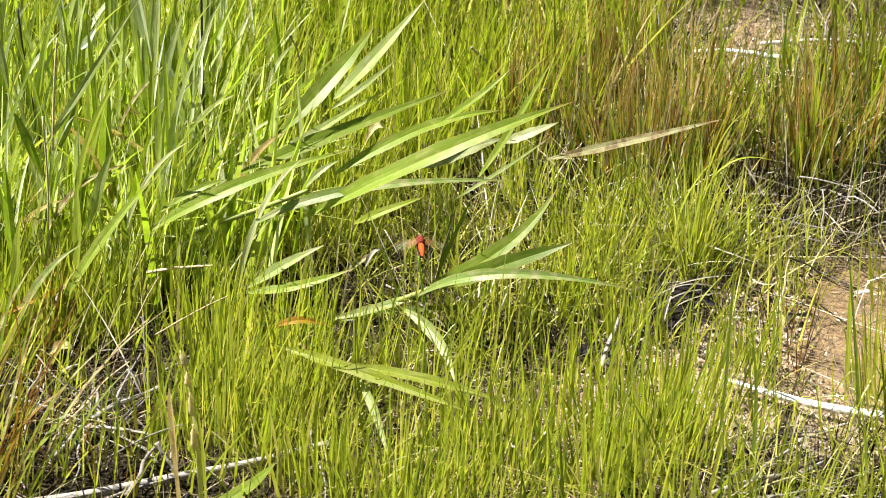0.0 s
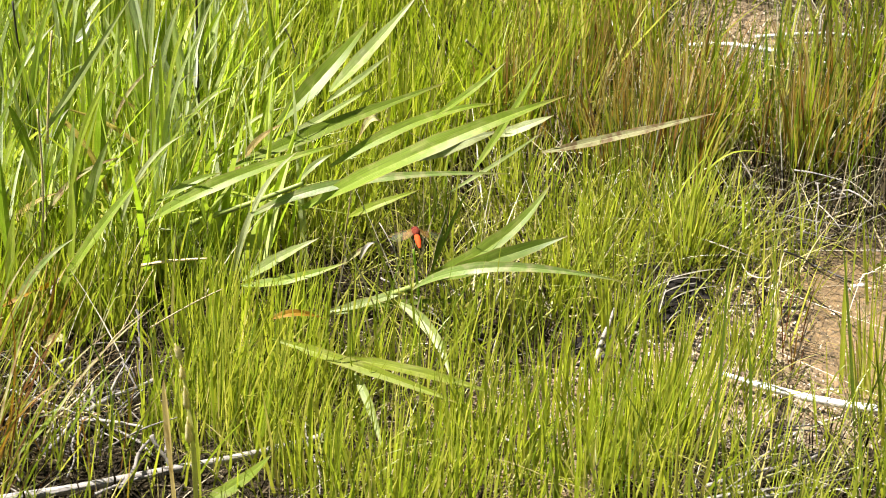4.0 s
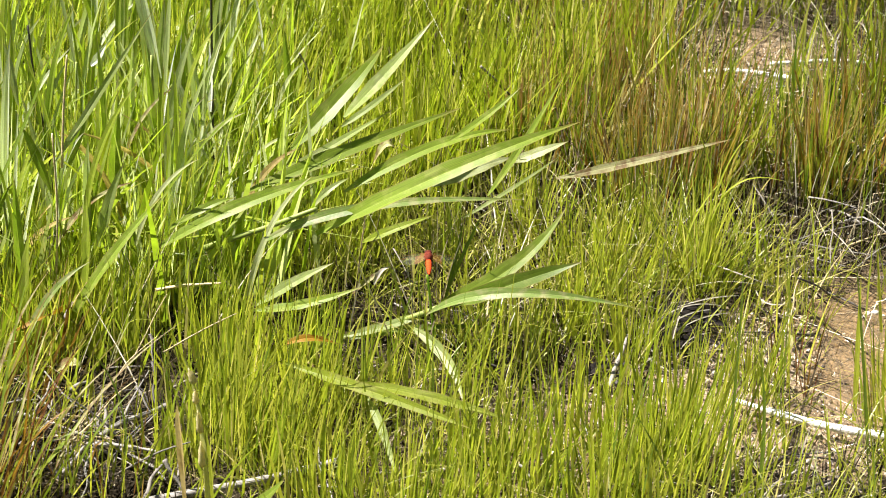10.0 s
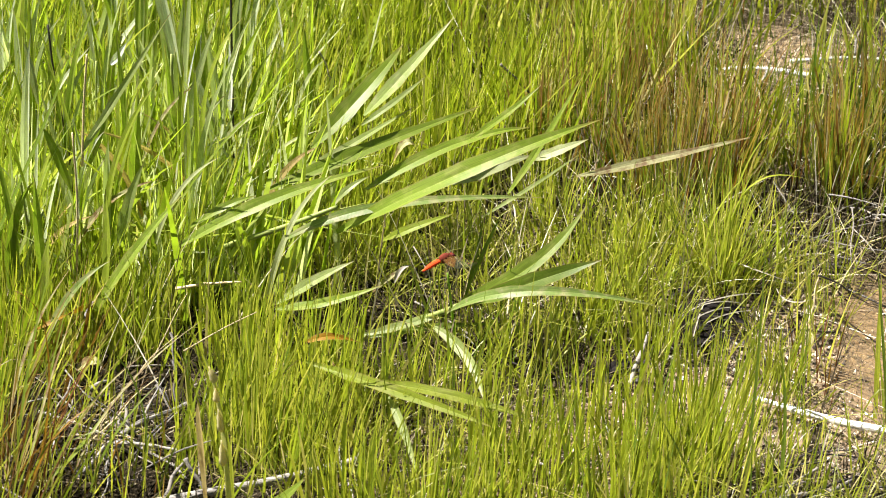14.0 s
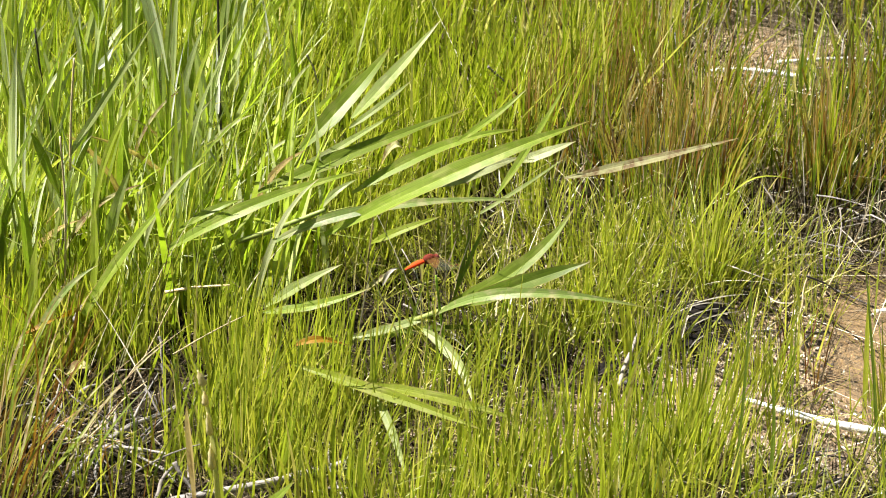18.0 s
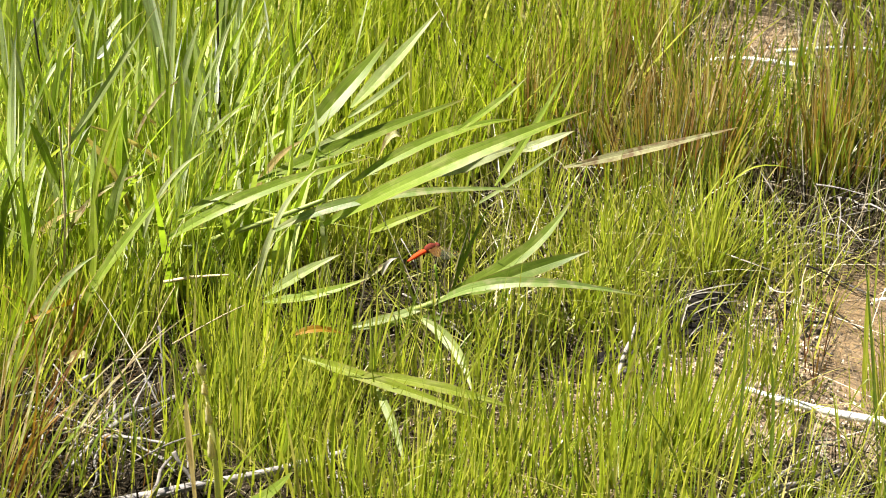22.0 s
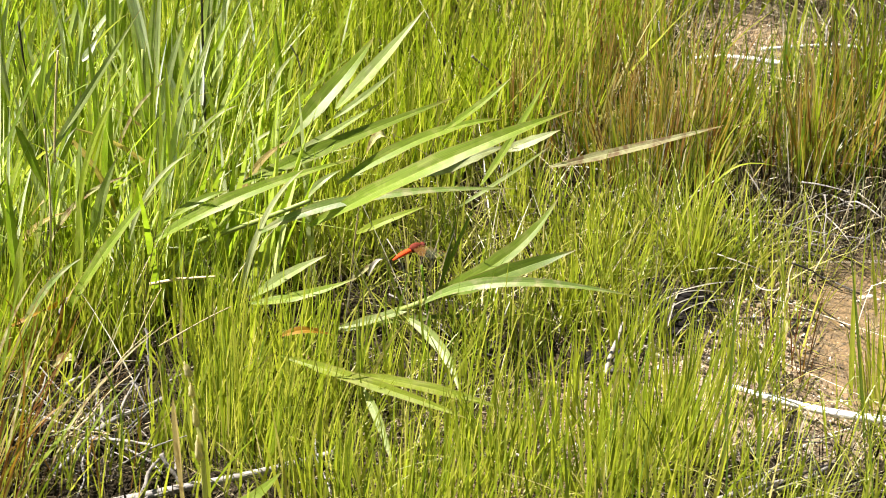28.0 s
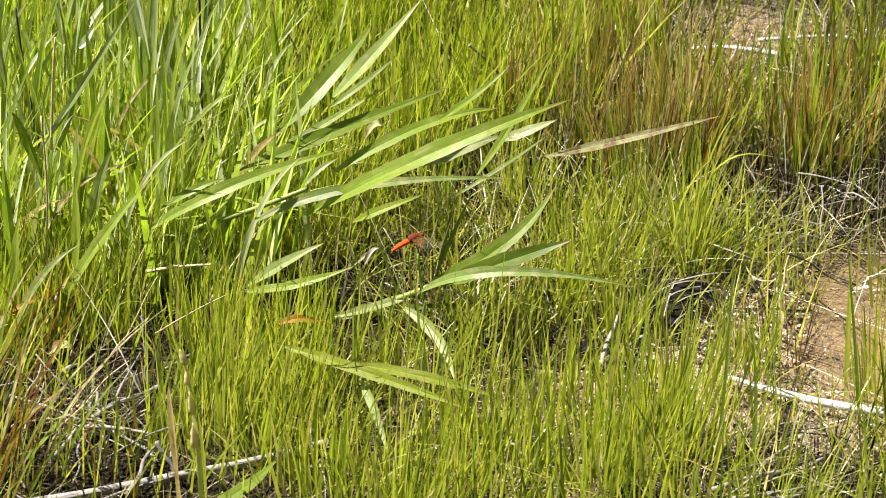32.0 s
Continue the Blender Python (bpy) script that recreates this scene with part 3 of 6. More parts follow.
def tuft(label, mat, seed, root, count, height, width, spread, fan=0.25, bias=(0.05, 0.0), droop=0.5, kinks=0.05):
    """One clump of grass, blade by blade, fanning out from a common root."""
    rng = np.random.default_rng(seed)
    clump = thing("grass_tuft", (root[0], root[1], 0.0), label, "grass", "grass tufts on the bank")
    dx, dy = rng.normal(0, 1, count), rng.normal(0, 1, count)
    h = rng.uniform(height[0], height[1], count) * (1 - 0.12 * np.minimum(np.hypot(dx, dy), 2.5))
    lx = dx * fan * 0.7 + rng.normal(0, fan * 0.4, count) + bias[0]
    ly = dy * fan * 0.7 + rng.normal(0, fan * 0.4, count) + bias[1]
    kink = np.where(rng.uniform(0, 1, count) < kinks, rng.uniform(0.4, 1.0, count), 0.0)
    w, face, bend = rng.uniform(width[0], width[1], count), rng.uniform(-1.2, 1.2, count), rng.uniform(0.3, 1.0, count) * droop
    for k in range(count):
        e = slice(k, k + 1)
        ob = part("blade", blade_mesh("blade", mat, root[0] + dx[e] * spread[0], root[1] + dy[e] * spread[1], h[e], w[e], lx[e], ly[e], face[e], bend[e], kink[e], 6), clump)
        ob.location = -clump.location
    return clump


def sward(x, y):
    gaps = 0.8 * bump2(x, y, (0.296, 0.300), 0.08, 0.05) + 0.7 * bump2(x, y, (0.239, 0.344), 0.09, 0.05) + 0.6 * bump2(x, y, (0.131, 0.374), 0.06, 0.05) + 0.25 * bump2(x, y, (0.149, 0.043), 0.07, 0.05) + 0.85 * bump2(x, y, (-0.044, -0.179), 0.11, 0.055) + 0.3 * bump2(x, y, (0.167, -0.068), 0.05, 0.05) + 1.3 * bump2(x, y, (-0.095, 0.035), 0.10, 0.07) + 0.35 * bump2(x, y, (-0.049, 0.161), 0.11, 0.06)
    gaps = gaps + 0.9 * bump2(x, y, (-0.15, -0.34), 0.13, 0.06) + 0.5 * bump2(x, y, (0.13, -0.03), 0.09, 0.11) + 0.7 * bump2(x, y, (0.07, -0.28), 0.16, 0.08) + 0.6 * bump2(x, y, (0.066, -0.127), 0.05, 0.04) + 0.9 * bump2(x, y, (0.165, -0.100), 0.06, 0.05) + 0.7 * bump2(x, y, (0.10, -0.19), 0.05, 0.03) + 0.6 * bump2(x, y, (0.185, -0.326), 0.05, 0.03) + 0.5 * bump2(x, y, (0.265, -0.196), 0.03, 0.03) + 0.9 * bump2(x, y, (0.33, -0.33), 0.08, 0.05) + 0.65 * bump2(x, y, (0.15, 0.18), 0.11, 0.11) + 0.45 * bump2(x, y, (-0.02, 0.10), 0.12, 0.07) + 0.35 * bump2(x, y, (-0.16, 0.02), 0.07, 0.10)
    clumps = 0.8 * np.sin(58 * x + 2.3 * np.sin(31 * y)) * np.sin(47 * y + 2.1 * np.sin(37 * x)) + 0.4 * np.sin(121 * x - 40 * y) * np.sin(97 * y + 33 * x)
    return np.clip(1 - 0.95 * bare(x, y) - 0.9 * littered(x, y) - gaps, 0.02, 1) * np.clip(0.55 + clumps, 0.03, 1)


def open_sward(x, y):
    """The fine grass thins out where brown sedge takes over."""
    return sward(x, y) * (1 - 0.8 * np.clip((x - 0.08) * 8, 0, 1) * np.clip((y - 0.22) * 10, 0, 1))


def under_leaves(x, y):
    """The grass stays lower where the reeds lie over it and in the foreground."""
    return (1 - 0.22 * bump2(x, y, (0.06, 0.10), 0.17, 0.15)) * (1 - 0.45 * bump2(x, y, (0.0, -0.05), 0.06, 0.07)) * np.clip(1.0 + (y + 0.05) * 0.9, 0.72, 1.1) * (1 + 0.5 * np.clip((-0.1 - x) * 8, 0, 1) * np.clip((y - 0.02) * 10, 0, 1))


def per_blade(source, name):
    """The same material for blades that are objects of their own."""
    m = source.copy()
    m.name = name
    n, l = m.node_tree.nodes, m.node_tree.links
    r = next(x for x in n if x.type == "VALTORGB")
    l.new(n.new("ShaderNodeObjectInfo").outputs["Random"], r.inputs[0])
    return m


TUFT_RUST = blade_material("rusty_straw", [(0.0, (0.09, 0.03, 0.012)), (0.5, (0.22, 0.09, 0.03)), (0.8, (0.22, 0.19, 0.03)), (1.0, (0.42, 0.30, 0.16))], 0.3, 0.5, island=False)
TUFT_STRAW = per_blade(BROWN_BLADE, "tuft_straw")
TUFT_TALL = per_blade(TALL_BLADE, "tuft_tall")
TUFT_GREEN, TUFT_BROWN, TUFT_DARK = per_blade(GREEN_BLADE, "tuft_green"), per_blade(BROWN_BLADE, "tuft_brown"), per_blade(DARK_BLADE, "tuft_dark")


def build_grass():
    def back_grass(x, y):
        return sward(x, y) * np.clip(0.85 - 2.2 * x + 4 * np.clip(y - 0.84, 0, 0.3), 0.08, 1) * (1 - 0.55 * np.clip((-0.12 - x) * 9, 0, 1))

    def back_sedge(x, y):
        clear = 0.9 * bump2(x, y, (0.40, 0.66), 0.05, 0.12) + 0.7 * bump2(x, y, (0.30, 0.75), 0.06, 0.05) + 0.8 * bump2(x, y, (0.44, 0.76), 0.09, 0.10) + 0.6 * bump2(x, y, (0.52, 0.62), 0.04, 0.10) + 0.8 * bump2(x, y, (0.378, 0.52), 0.03, 0.10) + 0.55 * bump2(x, y, (0.34, 0.60), 0.05, 0.07)
        return np.clip(sward(x, y) - clear, 0.02, 1) * np.clip((x - 0.02) * 5, 0, 1)

    def around(x, y):
        return ((np.abs(x) > 0.64) | (y > 1.5) | (y < -0.5)) & (np.hypot(x, y + 3.17) > 0.7) & ~((y < -0.45) & (y > -0.8) & (np.abs(x) < 0.7))

    grass("fine_grass", "dense fine yellow-green marsh grass", GREEN_BLADE, 11, 7000, (-0.9, 0.9, -0.5, 0.75), open_sward, (0.055, 0.15), (0.0014, 0.0036), 0.2, (0.04, 0.0), scale=under_leaves)
    grass("foreground_grass", "stout bright green grass on gravelly sand", GREEN_BLADE, 23, 210, (-0.26, 0.32, -0.43, -0.16), lambda x, y: np.clip(0.9 - 0.95 * bump2(x, y, (0.325, -0.31), 0.08, 0.12) - 0.9 * bump2(x, y, (-0.02, -0.24), 0.10, 0.07) - 0.9 * bump2(x, y, (-0.30, -0.25), 0.10, 0.2) - 0.9 * bump2(x, y, (-0.16, -0.36), 0.12, 0.06), 0.02, 1), (0.07, 0.145), (0.0022, 0.0040), 0.12, (0.03, 0.0), clump=4, spread=0.012, segs=6)
    grass("leaning_grass", "tall bright grass standing before low reed leaves", GREEN_BLADE, 24, 220, (-0.23, -0.08, -0.24, 0.0), lambda x, y: np.clip(1 - 0.98 * bump2(x, y, (-0.02, -0.25), 0.12, 0.10) - 0.6 * bump2(x, y, (-0.12, -0.06), 0.04, 0.04), 0.0, 1), (0.09, 0.16), (0.0020, 0.0038), 0.12, (0.04, 0.0), clump=5, spread=0.014, segs=6)
    grass("arching_grass", "thin olive grass blades arching every way", OLIVE_BLADE, 20, 1600, (-0.15, 0.5, -0.35, 0.27), lambda x, y: np.clip(1 - bare(x, y) - 0.5 * littered(x, y) - 0.9 * bump2(x, y, (-0.09, 0.04), 0.09, 0.07), 0.04, 1), (0.05, 0.12), (0.0010, 0.0022), 0.5, (0.05, 0.0), clump=3, spread=0.02, droop=0.8, kinks=0.06, segs=7)
    grass("tall_grass", "tall bright green grass further back", TALL_BLADE, 12, 6800, (-1.0, 0.9, 0.36, 1.6), back_grass, (0.12, 0.23), (0.0020, 0.0046), 0.2)
    grass("brown_sedge", "reddish brown sedge stems with dry tips", BROWN_BLADE, 13, 1000, (0.02, 0.9, 0.28, 1.4), back_sedge, (0.09, 0.2), (0.0016, 0.0034), 0.13, (0.02, 0.0), clump=10, spread=0.012)
    grass("green_sedge", "upright green sedge among dry brown stems", TALL_BLADE, 21, 780, (0.05, 0.9, 0.34, 1.3), back_sedge, (0.09, 0.19), (0.0018, 0.004), 0.13, (0.03, 0.0), clump=7, spread=0.014)
    grass("broad_grass", "stand of broad pale green grass leaves", BROAD, 14, 3000, (-0.66, -0.10, 0.08, 1.3), lambda x, y: np.clip((-0.10 - x) * 7, 0, 1), (0.10, 0.24), (0.004, 0.010), 0.24, clump=3, spread=0.025, segs=7, kinks=0.06)
    grass("dark_rush", "scattered dark green rush stems", DARK_BLADE, 15, 1300, (-0.7, 0.7, -0.4, 1.2), sward, (0.09, 0.17), (0.0014, 0.0022), 0.15, clump=2)
    grass("straw_litter", "dead bleached straw lying among the grass", STRAW, 16, 7500, (-0.9, 0.9, -0.45, 1.2), lambda x, y: (0.25 + 0.35 * np.clip(x * 4, 0, 1) + 0.3 * bump2(x, y, (0.16, 0.05), 0.12, 0.2)) * (1 - 0.93 * bare(x, y)) * (1 - 0.6 * bump2(x, y, (0.39, 0.30), 0.12, 0.07)) * (1 - 0.6 * np.clip((x - 0.08) * 8, 0, 1) * np.clip((y - 0.24) * 10, 0, 1)) * (1 - 0.8 * bump2(x, y, (-0.03, 0.06), 0.17, 0.13)), (0.02, 0.075), (0.0008, 0.0020), 1.5, (0.2, 0), clump=3, spread=0.02, droop=0.9)
    # two layers of near-black straw colour in the shade at the grass's foot
    grass("rotten_litter", "rotten straw blackened for the shade under the grass", DARK_STRAW, 17, 25000, (-0.9, 0.9, -0.45, 1.2), lambda x, y: (0.55 * (1 - bare(x, y)) + 0.5 * littered(x, y)) * (1 - 0.8 * np.clip((y - 0.80) * 8, 0, 1) * np.clip((x - 0.15) * 8, 0, 1)), (0.02, 0.06), (0.0014, 0.0038), 1.7, clump=3, spread=0.02, droop=0.9)
    grass("dead_sheaths", "dead sheaths darkened for the shade at the sedge's foot", DARK_STRAW, 22, 5000, (0.02, 0.9, 0.26, 0.82), lambda x, y: np.clip(back_sedge(x, y) + 0.6 * bump2(x, y, (0.36, 0.36), 0.15, 0.05), 0, 1), (0.025, 0.07), (0.0014, 0.003), 0.5, clump=8, spread=0.014, droop=0.7)
    grass("standing_straw", "thin dry stalks standing in the grass", STRAW, 19, 2000, (-0.8, 0.8, -0.4, 1.3), lambda x, y: (0.25 + 0.6 * np.clip((x - 0.05) * 6, 0, 1) * np.clip((y - 0.2) * 8, 0, 1)) * (1 - 0.96 * bare(x, y)) * np.clip((y + 0.2) * 5, 0, 1), (0.07, 0.19), (0.0009, 0.0018), 0.4, clump=2, kinks=0.1)
    grass("pale_straw", "thin bleached straws bent over the sedge", PALE_STRAW, 25, 520, (0.0, 0.6, 0.02, 0.85), lambda x, y: np.clip(0.3 + 0.7 * np.clip((x - 0.05) * 6, 0, 1), 0, 1) * (1 - 0.9 * bare(x, y)), (0.05, 0.14), (0.0009, 0.0016), 0.5, (0.08, 0.0), clump=2, spread=0.02, droop=0.8, kinks=0.2, segs=8)
    grass("meadow", "grass running on behind and around", TALL_BLADE, 18, 130000, (-7.0, 7.0, -7.0, 8.0), around, (0.08, 0.19), (0.012, 0.022), 0.5, clump=12, spread=0.09, segs=2)
    grass("low_grass", "low grass before the bank", GREEN_BLADE, 26, 2600, (-0.75, 0.75, -0.85, -0.5), lambda x, y: 0 * x + 1, (0.025, 0.055), (0.003, 0.006), 0.4, clump=6, spread=0.03, segs=3)
    grass("crossing_grass", "single bright blades standing before the reed leaves", GREEN_BLADE, 27, 84, (-0.03, 0.20, -0.21, -0.09), lambda x, y: 0 * x + 1, (0.09, 0.16), (0.0016, 0.0032), 0.14, (0.04, 0.0), clump=3, spread=0.015, segs=7)
    grass("low_crossing_grass", "bright blades standing before the low leaves", GREEN_BLADE, 28, 90, (-0.14, 0.10, -0.33, -0.25), lambda x, y: 0 * x + 1, (0.07, 0.125), (0.0018, 0.0034), 0.14, (0.04, 0.0), clump=3, spread=0.015, segs=7)
    tuft("bright green grass tuft beside the wet sand", TUFT_GREEN, 31, (0.220, -0.229), 140, (0.09, 0.15), (0.0017, 0.0034), (0.033, 0.022), 0.13, (0.06, 0))
    tuft("yellow-green sedge tuft with arching blades", TUFT_GREEN, 32, (0.282, 0.174), 150, (0.09, 0.175), (0.0013, 0.0022), (0.016, 0.014), 0.2, (0.03, 0), 0.9)
    tuft("reddish sedge tuft with dry stems", TUFT_BROWN, 33, (0.244, 0.374), 190, (0.10, 0.19), (0.0016, 0.0034), (0.034, 0.03), 0.13, (0.03, 0))
    tuft("reddish sedge tuft with dry stems", TUFT_BROWN, 34, (0.426, 0.401), 150, (0.09, 0.17), (0.0016, 0.0036), (0.024, 0.02), 0.15)
    tuft("dark green rush tuft behind the litter", TUFT_DARK, 35, (0.424, 0.513), 70, (0.12, 0.2), (0.0016, 0.0034), (0.025, 0.03), 0.13)
    tuft("reddish sedge tuft with dry stems", TUFT_BROWN, 36, (0.182, 0.497), 150, (0.10, 0.2), (0.0016, 0.0032), (0.035, 0.03), 0.12)
    tuft("green sedge tuft with dry stems between", TUFT_GREEN, 37, (0.195, 0.174), 150, (0.07, 0.13), (0.0013, 0.0025), (0.04, 0.03), 0.2)
    tuft("straw-coloured grass tuft leaning over dead litter", TUFT_GREEN, 38, (-0.395, -0.316), 12, (0.12, 0.24), (0.0015, 0.0028), (0.03, 0.03), 0.16, (0.18, 0))
    tuft("rusty withered straw tuft over dead litter", TUFT_RUST, 47, (-0.400, -0.310), 90, (0.08, 0.19), (0.0012, 0.0026), (0.03, 0.05), 0.2, (0.12, 0))
    tuft("withered straw tuft leaning over dead litter", TUFT_STRAW, 46, (-0.410, -0.200), 40, (0.10, 0.2), (0.0012, 0.0024), (0.03, 0.04), 0.2, (0.25, 0))
    tuft("green grass tuft at the water's edge", TUFT_GREEN, 39, (0.446, -0.235), 40, (0.08, 0.17), (0.0016, 0.0034), (0.014, 0.04), 0.1, (0, 0))
    tuft("thin green grass tuft among dead twigs", TUFT_GREEN, 48, (-0.300, -0.262), 30, (0.07, 0.16), (0.0015, 0.003), (0.06, 0.06), 0.16)
    tuft("dense green grass tuft beside dead litter", TUFT_GREEN, 40, (-0.158, -0.225), 120, (0.08, 0.15), (0.0016, 0.0032), (0.045, 0.03), 0.13)
    tuft("short green grass tuft on gravelly sand", TUFT_GREEN, 41, (0.090, -0.294), 80, (0.05, 0.10), (0.0013, 0.0025), (0.05, 0.02), 0.22)
    tuft("short green grass tuft on gravelly sand", TUFT_GREEN, 42, (0.008, -0.316), 80, (0.05, 0.10), (0.0015, 0.003), (0.04, 0.02), 0.16)
    tuft("bright green grass tuft beside the wet sand", TUFT_GREEN, 49, (0.250, -0.133), 64, (0.08, 0.15), (0.0016, 0.0034), (0.03, 0.02), 0.13, (0.04, 0))
    tuft("bright green grass tuft beside the wet sand", TUFT_GREEN, 50, (0.256, -0.250), 36, (0.07, 0.13), (0.0016, 0.0032), (0.03, 0.015), 0.15, (0.04, 0))
    tuft("green grass tuft at the water's edge", TUFT_GREEN, 51, (0.446, -0.070), 34, (0.08, 0.15), (0.0016, 0.003), (0.015, 0.02), 0.1, (0, 0))
    tuft("sparse grass tuft with reddish blades on sand", TUFT_RUST, 52, (0.365, -0.044), 9, (0.05, 0.13), (0.0014, 0.0024), (0.02, 0.02), 0.2, (0, 0))
    tuft("small green grass tuft on wet sand", TUFT_GREEN, 43, (0.370, 0.161), 26, (0.04, 0.08), (0.0012, 0.002), (0.015, 0.01), 0.2)
    tuft("small green grass tuft on wet sand", TUFT_GREEN, 44, (0.309, -0.056), 40, (0.05, 0.11), (0.0014, 0.0024), (0.02, 0.015), 0.14)
    for k, at in enumerate(((0.312, 0.075), (0.335, 0.135), (0.352, 0.190), (0.376, 0.062), (0.322, -0.015), (0.395, 0.140), (0.300, 0.140), (0.330, 0.240), (0.405, 0.215), (0.343, -0.185), (0.315, -0.205), (0.385, -0.235))):
        tuft("thin green blades sprouting from the bank", TUFT_GREEN, 120 + k, at, 11, (0.05, 0.115), (0.0012, 0.0024), (0.016, 0.014), 0.2, (0.02, 0), 0.7)
    tuft("small green grass tuft on wet sand", TUFT_GREEN, 45, (0.331, -0.062), 22, (0.04, 0.09), (0.0014, 0.0026), (0.008, 0.01), 0.1)


def build_edge_tufts():
    """Grass at the foot of the reed stand, over the edge of the dead litter."""
    for at, n, mat, h, label in (((-0.405, 0.02), 70, TUFT_TALL, (0.09, 0.17), "green grass tuft at the foot of the reeds"), ((-0.350, 0.03), 60, TUFT_TALL, (0.08, 0.15), "green grass tuft at the foot of the reeds"),
                                 ((-0.425, -0.06), 60, TUFT_TALL, (0.08, 0.16), "green grass tuft over dead litter"), ((-0.385, -0.04), 34, TUFT_STRAW, (0.07, 0.15), "withered straw tuft at the foot of the reeds"),
                                 ((-0.300, 0.01), 60, TUFT_GREEN, (0.08, 0.15), "green grass tuft at the foot of the reeds"), ((-0.430, -0.13), 40, TUFT_GREEN, (0.07, 0.16), "green grass tuft over dead litter")):
        tuft(label, mat, int(abs(at[0]) * 1000), at, n, h, (0.0018, 0.0042), (0.024, 0.024), 0.17, (0.06, 0.0))


def build_litter_grass():
    """Thin blades, green and withered, that grow through the dead litter."""
    rng = random.Random(41)
    for k in range(9):
        at = (-0.405 + 0.022 * k + rng.uniform(-0.012, 0.012), -0.33 + rng.uniform(0.0, 0.10))
        withered = k % 3 == 1
        tuft("withered blades growing through dead litter" if withered else "thin green blades growing through dead litter", TUFT_STRAW if withered else TUFT_GREEN, 300 + k, at, 6, (0.07, 0.16), (0.0014, 0.0028), (0.02, 0.02), 0.2, (0.08, 0))


def build_tufts():
    """Single clumps that can be told apart in the sward."""
    rng = random.Random(61)
    for places, mat, height, width, fan, label in (
            (((-0.084, -0.305), (-0.022, -0.316), (-0.183, -0.162), (-0.193, -0.068), (0.050, -0.229), (0.167, -0.294)), TUFT_GREEN, (0.07, 0.135), (0.0016, 0.0034), 0.16, "bright green grass tuft on gravelly soil"),
            (((-0.201, -0.020), (0.092, 0.005), (0.155, 0.056)), TUFT_GREEN, (0.07, 0.13), (0.0015, 0.0032), 0.17, "yellow-green grass tuft among low reed leaves"),
            (((0.203, 0.005), (0.181, 0.134), (0.133, 0.229), (0.233, 0.229), (0.105, 0.286)), TUFT_GREEN, (0.08, 0.14), (0.0014, 0.0028), 0.2, "yellow-green grass tuft with arching blades"),
            (((-0.314, 0.161), (-0.373, 0.108), (-0.412, 0.161), (-0.267, 0.229)), TUFT_TALL, (0.10, 0.19), (0.002, 0.004), 0.2, "tall green grass tuft below the reeds"),
            (((-0.015, 0.419), (0.048, 0.513), (0.113, 0.627), (-0.054, 0.594), (0.169, 0.730)), TUFT_TALL, (0.10, 0.19), (0.0018, 0.0036), 0.15, "tall green grass tuft behind the reeds"),
            (((0.220, 0.577), (0.290, 0.481), (0.312, 0.560), (0.481, 0.540), (0.262, 0.690)), TUFT_BROWN, (0.10, 0.19), (0.0016, 0.0034), 0.12, "brown-tipped sedge tuft with dark stems")):
        for at in places:
            tuft(label, mat, rng.randrange(1000), at, rng.randrange(50, 78), height, width, (rng.uniform(0.016, 0.03), rng.uniform(0.012, 0.022)), fan, (rng.uniform(-0.02, 0.08), 0.0), rng.uniform(0.4, 0.9))


def build_scattered_tufts():
    """Further clumps where the sward allows them: sedge to the right behind, tall grass further back, fine grass before."""
    rng = random.Random(93)
    made = 0
    while made < 24:
        y = rng.uniform(-0.32, 0.5)
        half = 0.12 * (y + 3.2)
        x = rng.uniform(-half, half)
        if float(sward(np.array(x), np.array(y))) < 0.55 or float(bump2(x, y, (-0.01, -0.02), 0.2, 0.16)) > 0.4 or (x < -0.2 and y < 0.16):
            continue
        made += 1
        size = (rng.uniform(0.016, 0.03), rng.uniform(0.012, 0.022))
        if x > 0.1 and y > 0.25:
            tuft("brown-tipped sedge tuft with dark stems", TUFT_BROWN, made, (x, y), 80, (0.10, 0.19), (0.0016, 0.0034), size, 0.13, (0.03, 0))
        elif y > 0.3 or x < -0.25:
            tuft("tall green grass tuft in the sward", TUFT_TALL, made, (x, y), 85, (0.10, 0.19), (0.0018, 0.0038), size, 0.16, (0.04, 0))
        else:
            tuft("fine yellow-green grass tuft in the sward", TUFT_GREEN, made, (x, y), 95, (0.07, 0.13), (0.0015, 0.0032), size, 0.17, (0.04, 0))


def blade(points, width, mat, label, name="rush"):
    return single(name, leaf_mesh(name, points[0], points[1], points[2], width, mat, face=(-0.65, -0.65, 0.4), petiole=0.8, fold=0.15, ripple=0.02, count=12), label, "rush", "single rushes and sedges")


